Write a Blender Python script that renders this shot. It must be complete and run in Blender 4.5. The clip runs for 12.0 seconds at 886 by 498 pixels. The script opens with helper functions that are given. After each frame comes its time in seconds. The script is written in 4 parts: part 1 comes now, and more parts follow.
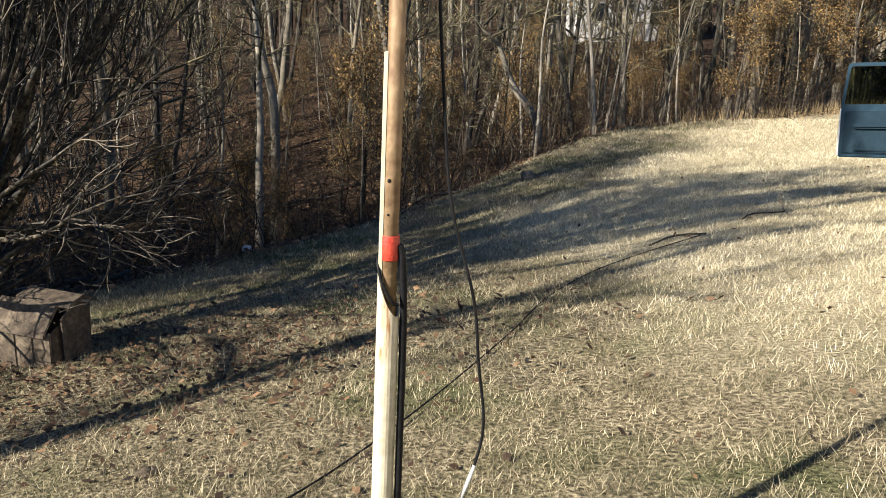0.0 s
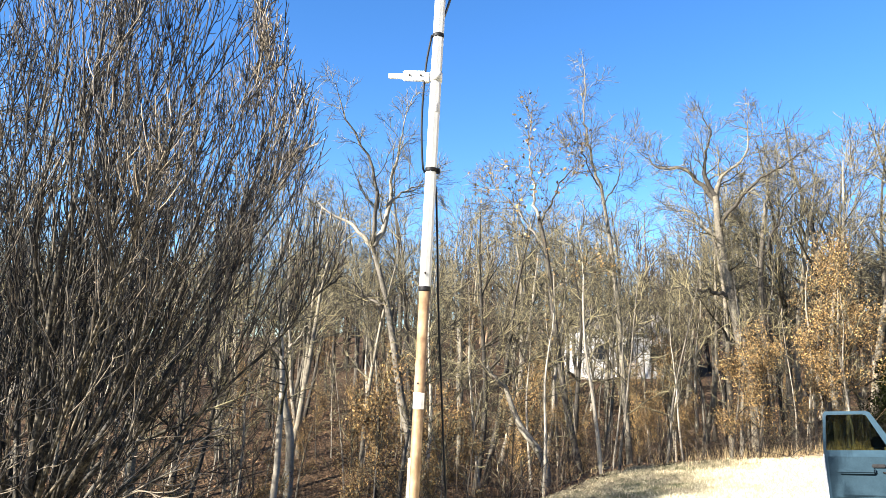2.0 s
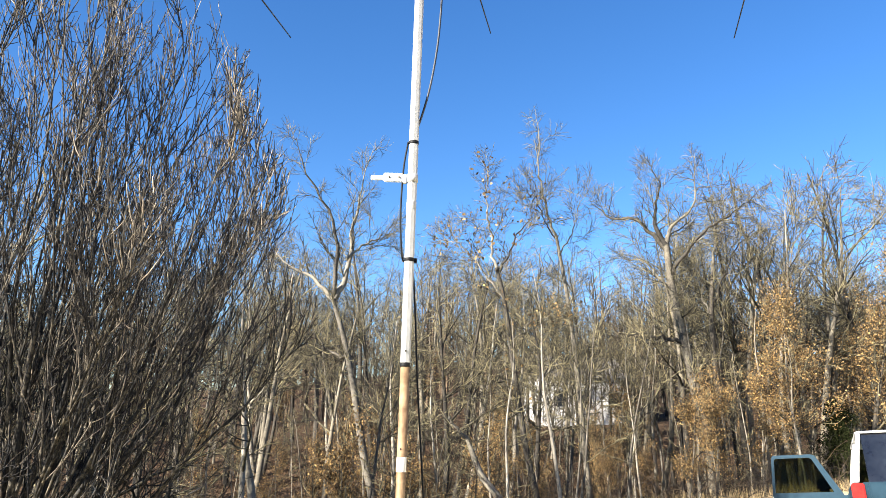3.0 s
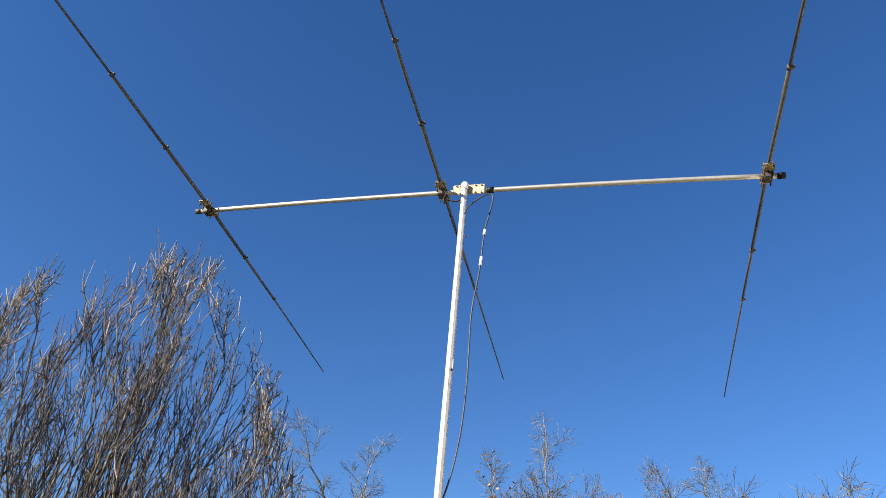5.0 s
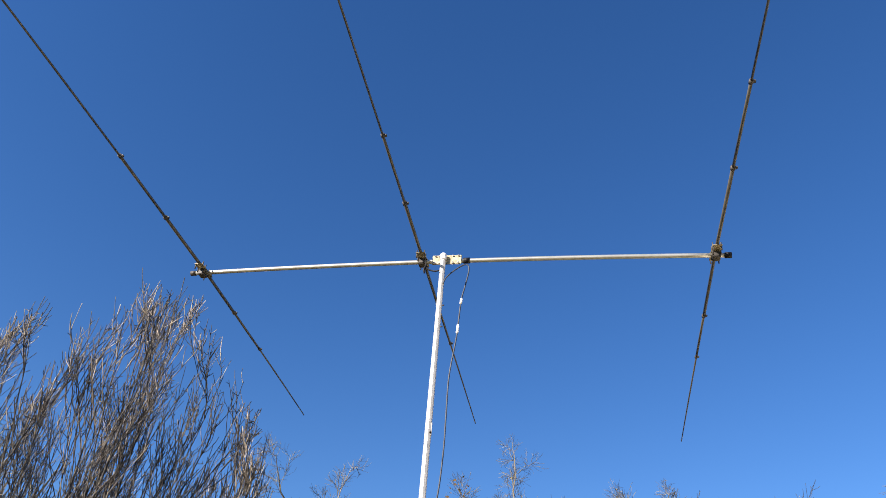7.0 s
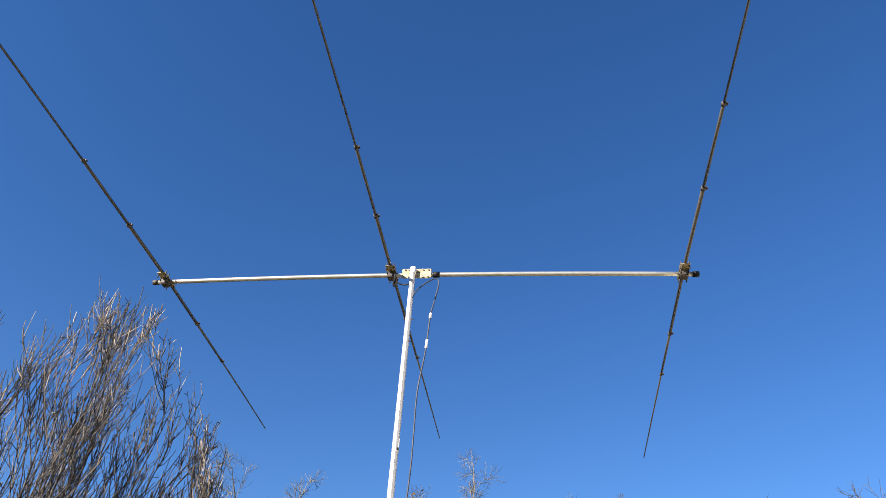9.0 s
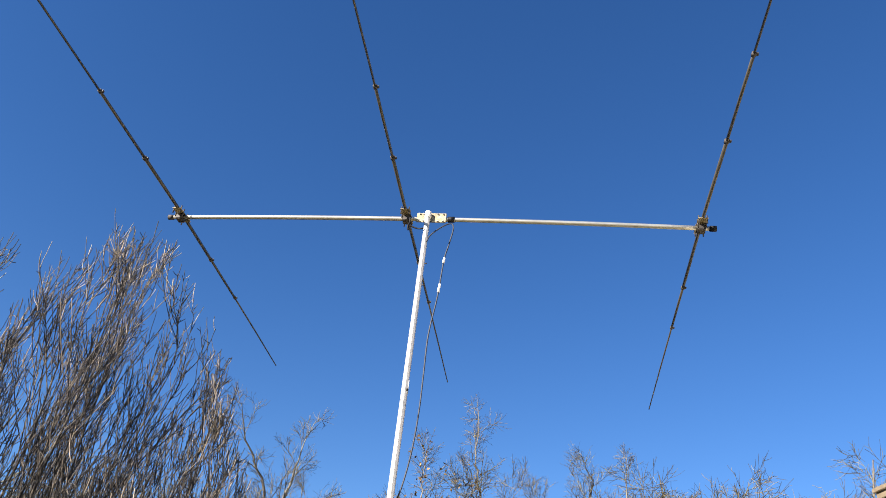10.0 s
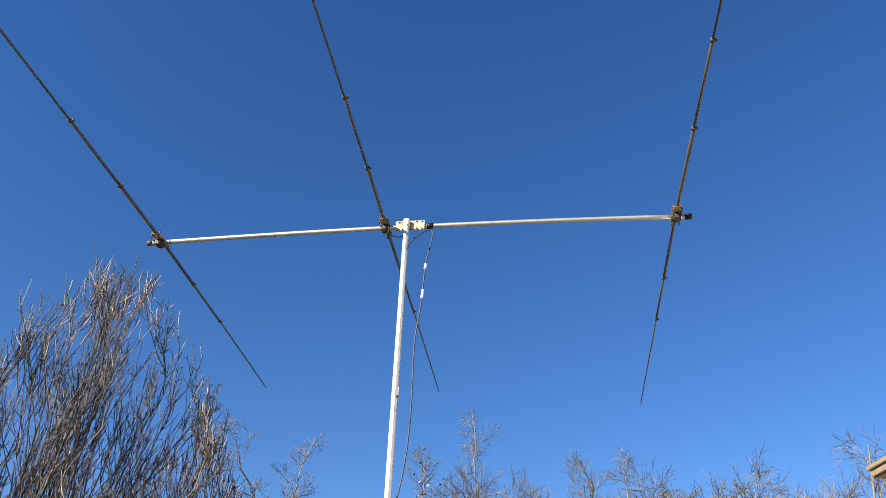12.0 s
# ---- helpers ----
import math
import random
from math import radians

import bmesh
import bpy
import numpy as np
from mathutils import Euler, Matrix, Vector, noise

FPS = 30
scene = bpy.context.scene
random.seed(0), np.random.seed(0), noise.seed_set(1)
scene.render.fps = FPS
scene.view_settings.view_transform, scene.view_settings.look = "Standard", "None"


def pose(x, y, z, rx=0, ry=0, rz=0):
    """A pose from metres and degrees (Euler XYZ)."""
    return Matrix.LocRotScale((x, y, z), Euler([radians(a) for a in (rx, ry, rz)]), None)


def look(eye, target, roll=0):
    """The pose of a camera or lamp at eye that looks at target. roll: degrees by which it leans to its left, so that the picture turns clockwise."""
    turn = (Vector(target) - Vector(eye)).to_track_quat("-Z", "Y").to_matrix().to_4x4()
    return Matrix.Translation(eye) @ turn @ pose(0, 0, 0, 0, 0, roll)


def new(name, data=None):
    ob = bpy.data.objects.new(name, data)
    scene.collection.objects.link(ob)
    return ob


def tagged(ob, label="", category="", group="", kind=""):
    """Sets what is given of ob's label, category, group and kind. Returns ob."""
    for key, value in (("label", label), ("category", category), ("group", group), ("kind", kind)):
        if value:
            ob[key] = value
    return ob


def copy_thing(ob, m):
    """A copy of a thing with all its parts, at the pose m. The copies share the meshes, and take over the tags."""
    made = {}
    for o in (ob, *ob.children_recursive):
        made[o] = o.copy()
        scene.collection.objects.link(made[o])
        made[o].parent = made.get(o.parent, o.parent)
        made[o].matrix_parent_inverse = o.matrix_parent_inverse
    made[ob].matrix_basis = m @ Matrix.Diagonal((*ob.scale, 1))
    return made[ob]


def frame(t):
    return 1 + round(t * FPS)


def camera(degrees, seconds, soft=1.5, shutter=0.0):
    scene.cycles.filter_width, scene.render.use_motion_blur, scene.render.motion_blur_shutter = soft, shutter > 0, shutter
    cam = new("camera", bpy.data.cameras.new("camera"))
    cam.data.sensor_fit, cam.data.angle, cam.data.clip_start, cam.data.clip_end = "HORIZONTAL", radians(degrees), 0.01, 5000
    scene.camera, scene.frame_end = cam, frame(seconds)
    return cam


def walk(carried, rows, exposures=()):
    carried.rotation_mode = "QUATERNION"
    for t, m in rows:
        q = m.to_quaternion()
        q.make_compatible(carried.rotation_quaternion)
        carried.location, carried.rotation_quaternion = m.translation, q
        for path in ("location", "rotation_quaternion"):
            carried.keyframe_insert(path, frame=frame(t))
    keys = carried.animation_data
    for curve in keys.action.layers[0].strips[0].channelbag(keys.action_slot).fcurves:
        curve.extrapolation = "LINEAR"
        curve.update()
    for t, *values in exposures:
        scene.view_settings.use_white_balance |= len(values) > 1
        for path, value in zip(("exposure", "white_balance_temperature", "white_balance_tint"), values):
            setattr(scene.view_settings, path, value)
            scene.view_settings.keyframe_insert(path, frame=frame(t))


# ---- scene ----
cam = camera(60.5, 12.0, soft=0.6)
PATH = [
    (0, (0.159, -1.507, 1.504), (0.096, 0.417, 0.964), 3.0),
    (0.5, (0.22, -1.754, 1.581), (0.108, 0.192, 1.136), 3.4),
    (0.6, (0.217, -1.809, 1.589), (0.096, 0.152, 1.212), 3.1),
    (1, (0.169, -2.037, 1.642), (0.072, -0.041, 1.565), 2.1),
    (1.5, (0.152, -2.23, 1.711), (0.073, -0.24, 1.89), 1.9),
    (2, (0.219, -2.431, 1.748), (0.084, -0.46, 2.06), 2.9),
    (2.5, (0.202, -2.609, 1.79), (0.127, -0.648, 2.176), 2.4),
    (2.7, (0.179, -2.699, 1.79), (0.137, -0.739, 2.186), 1.8),
    (4.3, (0.148, -3.261, 1.96), (0.138, -1.452, 2.812), 1.7),
    (4.5, (0.105, -3.338, 1.951), (0.106, -1.56, 2.867), 2.0),
    (5, (0.088, -3.497, 1.978), (0.003, -1.84, 3.093), 5.8),
    (5.5, (0.101, -3.655, 2.018), (-0.007, -2.003, 3.14), 5.7),
    (6, (0.059, -3.834, 2.031), (0.139, -2.196, 3.176), 2.5),
    (6.5, (-0.037, -3.962, 2.02), (0.025, -2.302, 3.135), 3.8),
    (7, (0.022, -3.997, 2.008), (0.01, -2.367, 3.166), 5.1),
    (9, (-0.031, -3.973, 2.036), (0.054, -2.367, 3.226), 4.2),
    (9.5, (-0.031, -4.002, 2.011), (0.075, -2.372, 3.166), 5.0),
    (10, (-0.045, -3.945, 2.032), (0.025, -2.26, 3.106), 6.7),
    (10.5, (-0.033, -3.911, 2.021), (-0.015, -2.157, 2.982), 6.4),
    (11, (-0.053, -3.856, 2.006), (-0.031, -2.189, 3.111), 3.4),
    (11.5, (-0.04, -3.973, 1.979), (0.004, -2.315, 3.096), 1.9),
    (12, (-0.014, -3.932, 1.963), (0.092, -2.274, 3.076), 2.0),
]
walk(cam, [(t, look(eye, target, roll)) for t, eye, target, roll in PATH],
     [(0, 1.38, 6500, 10), (0.5, 2.0, 6500, 10), (1.0, 2.7, 6500, 10), (1.5, 2.9, 6500, 10), (2.0, 2.5, 6500, 10), (2.7, 2.3, 6500, 10), (4.3, 1.85, 6800, 10), (4.6, 1.78, 6800, 11),
      (5.2, 1.66, 6500, 16), (9.0, 1.74, 6500, 16), (12.0, 1.68, 6500, 16)])

# ---- world, sun ----
SUN_AZ = (-0.82, -0.574)
SUN_EL = radians(27)
world = bpy.data.worlds.new("world")
scene.world = world
world.use_nodes = True
wn, wl = world.node_tree.nodes, world.node_tree.links
sky = wn.new("ShaderNodeTexSky")
sky.sky_type = "NISHITA"
sky.sun_disc = False
sky.sun_elevation = SUN_EL
sky.sun_rotation = math.atan2(SUN_AZ[0], SUN_AZ[1])
sky.altitude = 200
sky.air_density = 1.0
sky.dust_density = 0.15
sky.ozone_density = 4.5
tone = wn.new("ShaderNodeHueSaturation")
tone.inputs["Saturation"].default_value = 1.2
tone.inputs["Hue"].default_value = 0.506
wl.new(sky.outputs[0], tone.inputs["Color"])
wl.new(tone.outputs[0], wn["Background"].inputs[0])
wn["Background"].inputs[1].default_value = 0.052
sun_data = bpy.data.lights.new("sun", "SUN")
sun_data.energy = 5.0
sun_data.angle = radians(0.55)
sun_data.color = (1.0, 0.93, 0.82)
sun = new("sun", sun_data)
ch = math.cos(SUN_EL) / math.hypot(*SUN_AZ)
sun.matrix_world = look((SUN_AZ[0] * ch * 50, SUN_AZ[1] * ch * 50, math.sin(SUN_EL) * 50), (0, 0, 0))


# ---- materials ----
def material(name, low, high, scale=8.0, rough=0.7, metal=0.0, bump=0.15, fine=6.0, third=None, per="none", spec=0.4):
    """Two-scale noise between colours, with bump; per: extra variation by 'object' or 'island'."""
    m = bpy.data.materials.new(name)
    m.use_nodes = True
    n, l = m.node_tree.nodes, m.node_tree.links
    b = n["Principled BSDF"]
    co = n.new("ShaderNodeTexCoord")
    a = n.new("ShaderNodeTexNoise")
    a.inputs["Scale"].default_value, a.inputs["Detail"].default_value = scale, 5
    f = n.new("ShaderNodeTexNoise")
    f.inputs["Scale"].default_value, f.inputs["Detail"].default_value = scale * fine, 6
    l.new(co.outputs["Object"], a.inputs["Vector"])
    l.new(co.outputs["Object"], f.inputs["Vector"])
    mix = n.new("ShaderNodeMath")
    mix.operation = "ADD"
    l.new(a.outputs[0], mix.inputs[0])
    l.new(f.outputs[0], mix.inputs[1])
    last = mix.outputs[0]
    low_end, high_end = 0.75, 1.25
    if per != "none":
        rnd = n.new("ShaderNodeNewGeometry" if per == "island" else "ShaderNodeObjectInfo")
        add = n.new("ShaderNodeMath")
        add.operation = "ADD"
        l.new(last, add.inputs[0])
        l.new(rnd.outputs["Random Per Island" if per == "island" else "Random"], add.inputs[1])
        last = add.outputs[0]
        low_end, high_end = 1.0, 2.0
    span = n.new("ShaderNodeMapRange")
    span.inputs["From Min"].default_value, span.inputs["From Max"].default_value = low_end, high_end
    l.new(last, span.inputs["Value"])
    ramp = n.new("ShaderNodeValToRGB")
    ramp.color_ramp.elements[0].color = (*low, 1)
    ramp.color_ramp.elements[1].color = (*high, 1)
    if third:
        ramp.color_ramp.elements.new(0.5).color = (*third, 1)
    l.new(span.outputs[0], ramp.inputs[0])
    l.new(ramp.outputs[0], b.inputs["Base Color"])
    b.inputs["Roughness"].default_value = rough
    b.inputs["Metallic"].default_value = metal
    b.inputs["Specular IOR Level"].default_value = spec
    if bump:
        bm_node = n.new("ShaderNodeBump")
        bm_node.inputs["Strength"].default_value = bump
        bm_node.inputs["Distance"].default_value = 0.02
        l.new(f.outputs[0], bm_node.inputs["Height"])
        l.new(bm_node.outputs[0], b.inputs["Normal"])
    return m


BARK_GREY = material("bark_grey", (0.020, 0.017, 0.013), (0.17, 0.148, 0.110), 3.0, 0.9, bump=0.6, third=(0.055, 0.047, 0.036), per="object")
BARK_PALE = material("bark_pale", (0.04, 0.034, 0.026), (0.27, 0.24, 0.19), 2.5, 0.85, bump=0.5, per="object")
BARK_DARK = material("bark_dark", (0.012, 0.010, 0.009), (0.055, 0.044, 0.036), 3.0, 0.9, bump=0.6)
# Brown stems, with the shade inside the wood darkened into their colour.
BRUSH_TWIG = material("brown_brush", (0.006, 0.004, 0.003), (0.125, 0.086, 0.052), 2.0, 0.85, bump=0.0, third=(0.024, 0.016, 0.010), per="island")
TWIG = material("twig", (0.010, 0.009, 0.006), (0.24, 0.205, 0.112), 2.0, 0.85, bump=0.0, third=(0.055, 0.047, 0.028), per="island")
# Dark pear wood: inner shade and scattered sunlit stems are in the colours.
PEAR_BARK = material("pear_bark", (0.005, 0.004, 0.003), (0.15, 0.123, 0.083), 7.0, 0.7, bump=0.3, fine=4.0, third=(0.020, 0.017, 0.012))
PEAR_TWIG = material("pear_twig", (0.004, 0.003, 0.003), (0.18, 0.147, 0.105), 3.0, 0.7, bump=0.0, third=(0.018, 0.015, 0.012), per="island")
# Tan shoots, paled further for sunlight on the crown top.
SUNLIT_PEAR_TIP = material("sunlit_tan_shoots", (0.012, 0.010, 0.008), (0.44, 0.36, 0.26), 3.0, 0.7, bump=0.0, third=(0.10, 0.08, 0.055), per="island")
DRY_LEAF = material("dry_leaf", (0.04, 0.022, 0.008), (0.36, 0.232, 0.088), 3.0, 0.8, bump=0.0, third=(0.155, 0.095, 0.036), per="island")
# Brown leaves, darker than their own tone to hold the woodland shade.
LITTER_LEAF = material("litter_leaf", (0.018, 0.010, 0.006), (0.21, 0.125, 0.064), 3.0, 0.85, bump=0.0, third=(0.068, 0.037, 0.019), per="island")
GRASS = material("grass_blades", (0.035, 0.042, 0.016), (0.56, 0.49, 0.33), 0.7, 0.8, bump=0.0, fine=4.0, third=(0.20, 0.165, 0.097), per="island")
# Paler straw blades that carry the strong sunlight in their colour.
SUNLIT_STRAW = material("sunlit_straw_blades", (0.16, 0.135, 0.07), (0.80, 0.73, 0.53), 0.9, 0.8, bump=0.0, fine=3.0, third=(0.50, 0.43, 0.285), per="island")
TALL_GRASS = material("tall_grass", (0.22, 0.15, 0.07), (0.46, 0.35, 0.19), 2.0, 0.8, bump=0.0, per="island")
EVERGREEN = material("evergreen", (0.006, 0.008, 0.003), (0.022, 0.027, 0.009), 3.0, 0.85, bump=0.0, per="island", spec=0.05)
RUST = material("rusty_steel", (0.13, 0.075, 0.038), (0.30, 0.205, 0.115), 6.0, 0.65, 0.2, bump=0.2, third=(0.21, 0.135, 0.072))
CREAM = material("cream_paint", (0.46, 0.41, 0.29), (0.60, 0.55, 0.42), 9.0, 0.5, bump=0.08)
ALUMINIUM = material("weathered_aluminium", (0.36, 0.36, 0.35), (0.44, 0.44, 0.43), 8.0, 0.5, 0.1, bump=0.0)
BOOM_METAL = material("boom_aluminium", (0.40, 0.39, 0.34), (0.50, 0.49, 0.43), 6.0, 0.38, 0.75, bump=0.0)
# Aluminium darkened all over to carry the shade of the elements' undersides.
SHADED_ELEMENT_METAL = material("shaded_element_aluminium", (0.055, 0.05, 0.04), (0.085, 0.078, 0.062), 5.0, 0.42, 0.3, bump=0.0)
CLAMP = material("clamp_plate", (0.16, 0.13, 0.07), (0.42, 0.36, 0.23), 30.0, 0.55, 0.2, bump=0.1)
STEEL = material("clamp_steel", (0.02, 0.018, 0.016), (0.07, 0.06, 0.05), 40.0, 0.6, 0.2, bump=0.1)
BLACK = material("black_rubber", (0.004, 0.004, 0.005), (0.013, 0.013, 0.014), 30.0, 0.55, bump=0.0, spec=0.15)
GREY_CABLE = material("grey_cable", (0.018, 0.023, 0.033), (0.045, 0.052, 0.068), 20.0, 0.5, bump=0.0, spec=0.25)
WHITE = material("white_bracket", (0.72, 0.72, 0.70), (0.86, 0.86, 0.84), 20.0, 0.45, bump=0.05)
GREY_TAPE = material("grey_tape", (0.30, 0.30, 0.30), (0.48, 0.48, 0.47), 40.0, 0.5, bump=0.1)
RED_TAPE = material("red_tape", (0.34, 0.028, 0.016), (0.52, 0.06, 0.034), 25.0, 0.45, bump=0.2)
CAR_BLUE = material("blue_car_paint", (0.011, 0.030, 0.047), (0.016, 0.040, 0.060), 3.0, 0.32, bump=0.0, spec=0.25)
CAR_TRIM = material("blue_door_trim", (0.010, 0.024, 0.036), (0.015, 0.033, 0.048), 8.0, 0.7, bump=0.05, spec=0.1)
CAR_WHITE = material("white_car_paint", (0.70, 0.70, 0.68), (0.82, 0.82, 0.80), 3.0, 0.35, bump=0.02)
CHROME = material("dull_chrome", (0.55, 0.55, 0.55), (0.72, 0.72, 0.72), 20.0, 0.25, 0.9, bump=0.03)
INTERIOR = material("dark_interior", (0.012, 0.014, 0.017), (0.04, 0.045, 0.05), 10.0, 0.8, bump=0.1)
TAIL_RED = material("red_lens", (0.30, 0.010, 0.006), (0.42, 0.025, 0.014), 20.0, 0.2, bump=0.02)
SIDING = material("cream_siding", (0.62, 0.55, 0.42), (0.76, 0.69, 0.55), 4.0, 0.6, bump=0.1)
TRIM_TAN = material("tan_trim", (0.15, 0.115, 0.07), (0.21, 0.165, 0.105), 4.0, 0.6, bump=0.08)
SHINGLE = material("grey_shingles", (0.10, 0.095, 0.09), (0.24, 0.22, 0.20), 12.0, 0.9, bump=0.4)
HOUSE_WHITE = material("white_siding", (0.44, 0.43, 0.41), (0.56, 0.55, 0.53), 2.0, 0.6, bump=0.1)
# Weathered wood, darkened to hold the pear tree's shade over the box.
WOOD_OLD = material("old_wood", (0.055, 0.042, 0.029), (0.20, 0.155, 0.105), 5.0, 0.85, bump=0.4, third=(0.11, 0.083, 0.057))


def glass(name, tint, rough=0.03):
    m = bpy.data.materials.new(name)
    m.use_nodes = True
    b = m.node_tree.nodes["Principled BSDF"]
    b.inputs["Base Color"].default_value = (*tint, 1)
    b.inputs["Roughness"].default_value = rough
    b.inputs["Transmission Weight"].default_value = 1.0
    b.inputs["IOR"].default_value = 1.1
    return m


CAR_GLASS = glass("tinted_glass", (0.12, 0.14, 0.08))
DARK_GLASS = material("dark_window", (0.012, 0.014, 0.02), (0.02, 0.024, 0.032), 3.0, 0.08, bump=0.0, spec=0.6)


# ---- mesh helpers ----
def mesh_np(name, verts, faces, smooth=False):
    """A mesh from vertex and equal-sided face arrays."""
    me = bpy.data.meshes.new(name)
    verts, faces = np.asarray(verts, np.float32), np.asarray(faces, np.int32)
    k = faces.shape[1]
    me.vertices.add(len(verts))
    me.vertices.foreach_set("co", verts.ravel())
    me.loops.add(faces.size)
    me.loops.foreach_set("vertex_index", faces.ravel())
    me.polygons.add(len(faces))
    me.polygons.foreach_set("loop_start", np.arange(0, faces.size, k, dtype=np.int32))
    if smooth:
        me.polygons.foreach_set("use_smooth", np.ones(len(faces), dtype=bool))
    me.update(calc_edges=True)
    return me


def part(name, data, mat_, parent=None, label=""):
    """Links a mesh or a bmesh as one object, under its thing."""
    if isinstance(data, bmesh.types.BMesh):
        me = bpy.data.meshes.new(name)
        data.normal_update()
        data.to_mesh(me)
        data.free()
        data = me
    if mat_:
        data.materials.clear()
        data.materials.append(mat_)
    ob = new(name, data)
    if parent:
        ob.parent = parent
    return tagged(ob, label)


def thing(name, label, category, at=(0, 0, 0), turn=0.0, group="", kind=""):
    ob = new(name)
    ob.matrix_basis = pose(*at, 0, 0, turn)
    ob.empty_display_size = 0.1
    return tagged(ob, label, category, group, kind)


def tubes(lines, sides):
    """One vertex and quad array for many tapered tubes; lines are (points, radii)."""
    vs, fs, base = [], [], 0
    ang = np.arange(sides) * (2 * np.pi / sides)
    ca, sa = np.cos(ang), np.sin(ang)
    for pts, rad in lines:
        pts, rad = np.asarray(pts, float), np.asarray(rad, float)
        tan = np.gradient(pts, axis=0)
        tan /= np.linalg.norm(tan, axis=1)[:, None] + 1e-9
        ref = np.array([0.0, 0.0, 1.0]) if abs(tan[0, 2]) < 0.8 else np.array([1.0, 0.0, 0.0])
        u = np.cross(tan, ref)
        u /= np.linalg.norm(u, axis=1)[:, None] + 1e-9
        w = np.cross(tan, u)
        ring = pts[:, None] + rad[:, None, None] * (ca[None, :, None] * u[:, None] + sa[None, :, None] * w[:, None])
        n = len(pts)
        vs.append(ring.reshape(-1, 3))
        i = np.arange(n - 1)[:, None] * sides
        j = np.arange(sides)[None]
        k = (j + 1) % sides
        fs.append((base + np.stack([i + j, i + k, i + sides + k, i + sides + j], -1)).reshape(-1, 4))
        base += n * sides
    return np.concatenate(vs), np.concatenate(fs)


def tube_mesh(name, lines, sides=8, caps=True):
    v, f = tubes(lines, sides)
    me = mesh_np(name, v, f, True)
    if caps:
        bm = bmesh.new()
        bm.from_mesh(me)
        bmesh.ops.holes_fill(bm, edges=[e for e in bm.edges if e.is_boundary], sides=0)
        bm.to_mesh(me)
        bm.free()
    return me


def box(x0, x1, y0, y1, z0, z1, bevel=0.0):
    bm = bmesh.new()
    bmesh.ops.create_cube(bm, size=1)
    for v in bm.verts:
        v.co = Vector(((x0 + x1) / 2 + v.co.x * (x1 - x0), (y0 + y1) / 2 + v.co.y * (y1 - y0), (z0 + z1) / 2 + v.co.z * (z1 - z0)))
    if bevel:
        bmesh.ops.bevel(bm, geom=bm.edges[:], offset=bevel, segments=2, affect="EDGES")
    return bm


def prism(points, axis, a, b, bevel=0.0):
    """A polygon in the plane across axis, extruded from a to b."""
    def co(p, d):
        return {"x": (d, p[0], p[1]), "y": (p[0], d, p[1]), "z": (p[0], p[1], d)}[axis]
    bm = bmesh.new()
    face = bm.faces.new([bm.verts.new(co(p, a)) for p in points])
    out = bmesh.ops.extrude_face_region(bm, geom=[face])
    step = Vector(co((0, 0), b - a))
    for v in out["geom"]:
        if isinstance(v, bmesh.types.BMVert):
            v.co += step
    bmesh.ops.recalc_face_normals(bm, faces=bm.faces[:])
    if bevel:
        bmesh.ops.bevel(bm, geom=bm.edges[:], offset=bevel, segments=2, affect="EDGES")
    return bm


def curve_points(ctrl, n=40):
    """A smooth line through control points."""
    c = np.asarray(ctrl, float)
    p = np.vstack([2 * c[0] - c[1], c, 2 * c[-1] - c[-2]])
    out = []
    for i in range(1, len(p) - 2):
        for t in np.linspace(0, 1, max(2, n // (len(c) - 1)), endpoint=False):
            a, b, d, e = p[i - 1], p[i], p[i + 1], p[i + 2]
            out.append(0.5 * (2 * b + (d - a) * t + (2 * a - 5 * b + 4 * d - e) * t * t + (3 * b - a - 3 * d + e) * t ** 3))
    out.append(c[-1])
    return np.array(out)


def cable_mesh(name, ctrl, r, n=40, sides=7):
    p = curve_points(ctrl, n)
    return tube_mesh(name, [(p, np.full(len(p), r))], sides)


# ---- ground ----
EDGE_X = np.array([-40.0, -12.0, -4.3, -2.2, -0.2, 4.2, 10.7, 20.0, 60.0])
EDGE_Y = np.array([1.0, 4.0, 6.5, 7.9, 11.2, 18.6, 21.3, 25.0, 34.0])


SLOPE_X, SLOPE_ZX = (-60, -12, 0, 2.5, 12, 40), (-4.5, -2.2, 0, 0.5, 1.16, 1.8)
SLOPE_Y, SLOPE_ZY = (-40, -12, 0, 7, 12, 60), (2.2, 1.2, 0, -0.77, -1.07, -1.2)


def beyond(x, y):
    """How far past the edge of the lawn a place lies."""
    return (np.asarray(y, float) - np.interp(x, EDGE_X, EDGE_Y)) * 0.8


def rise(x, y):
    x, y = np.asarray(x, float), np.asarray(y, float)
    a = sum(np.interp(x + k, SLOPE_X, SLOPE_ZX) for k in (-0.9, -0.3, 0.3, 0.9)) / 4
    b = sum(np.interp(y + k, SLOPE_Y, SLOPE_ZY) for k in (-0.9, -0.3, 0.3, 0.9)) / 4
    d = beyond(x, y)
    s = np.clip(d / 7, 0, 1)
    dip = -1.5 * s * s * (3 - 2 * s)
    hill = np.clip(d - 6, 0, None)
    up = 0.205 * 46 * np.tanh(hill / 46)
    ridge = np.clip((d - 45) / 60, 0, 1)
    up = up + 5.0 * ridge * ridge * (3 - 2 * ridge)
    near = np.clip(1 - np.abs(y) / 60, 0, 1)
    bumps = 0.035 * np.sin(1.3 * x + 0.6 * y) * np.sin(0.7 * x - 1.1 * y) + 0.18 * np.clip(d / 10, 0, 1) * np.sin(0.5 * x + 1.7) * np.sin(0.43 * y)
    return a + b - 0.1 + dip + up * np.clip(1.05 + 0.006 * x, 0.85, 1.3) + bumps * near


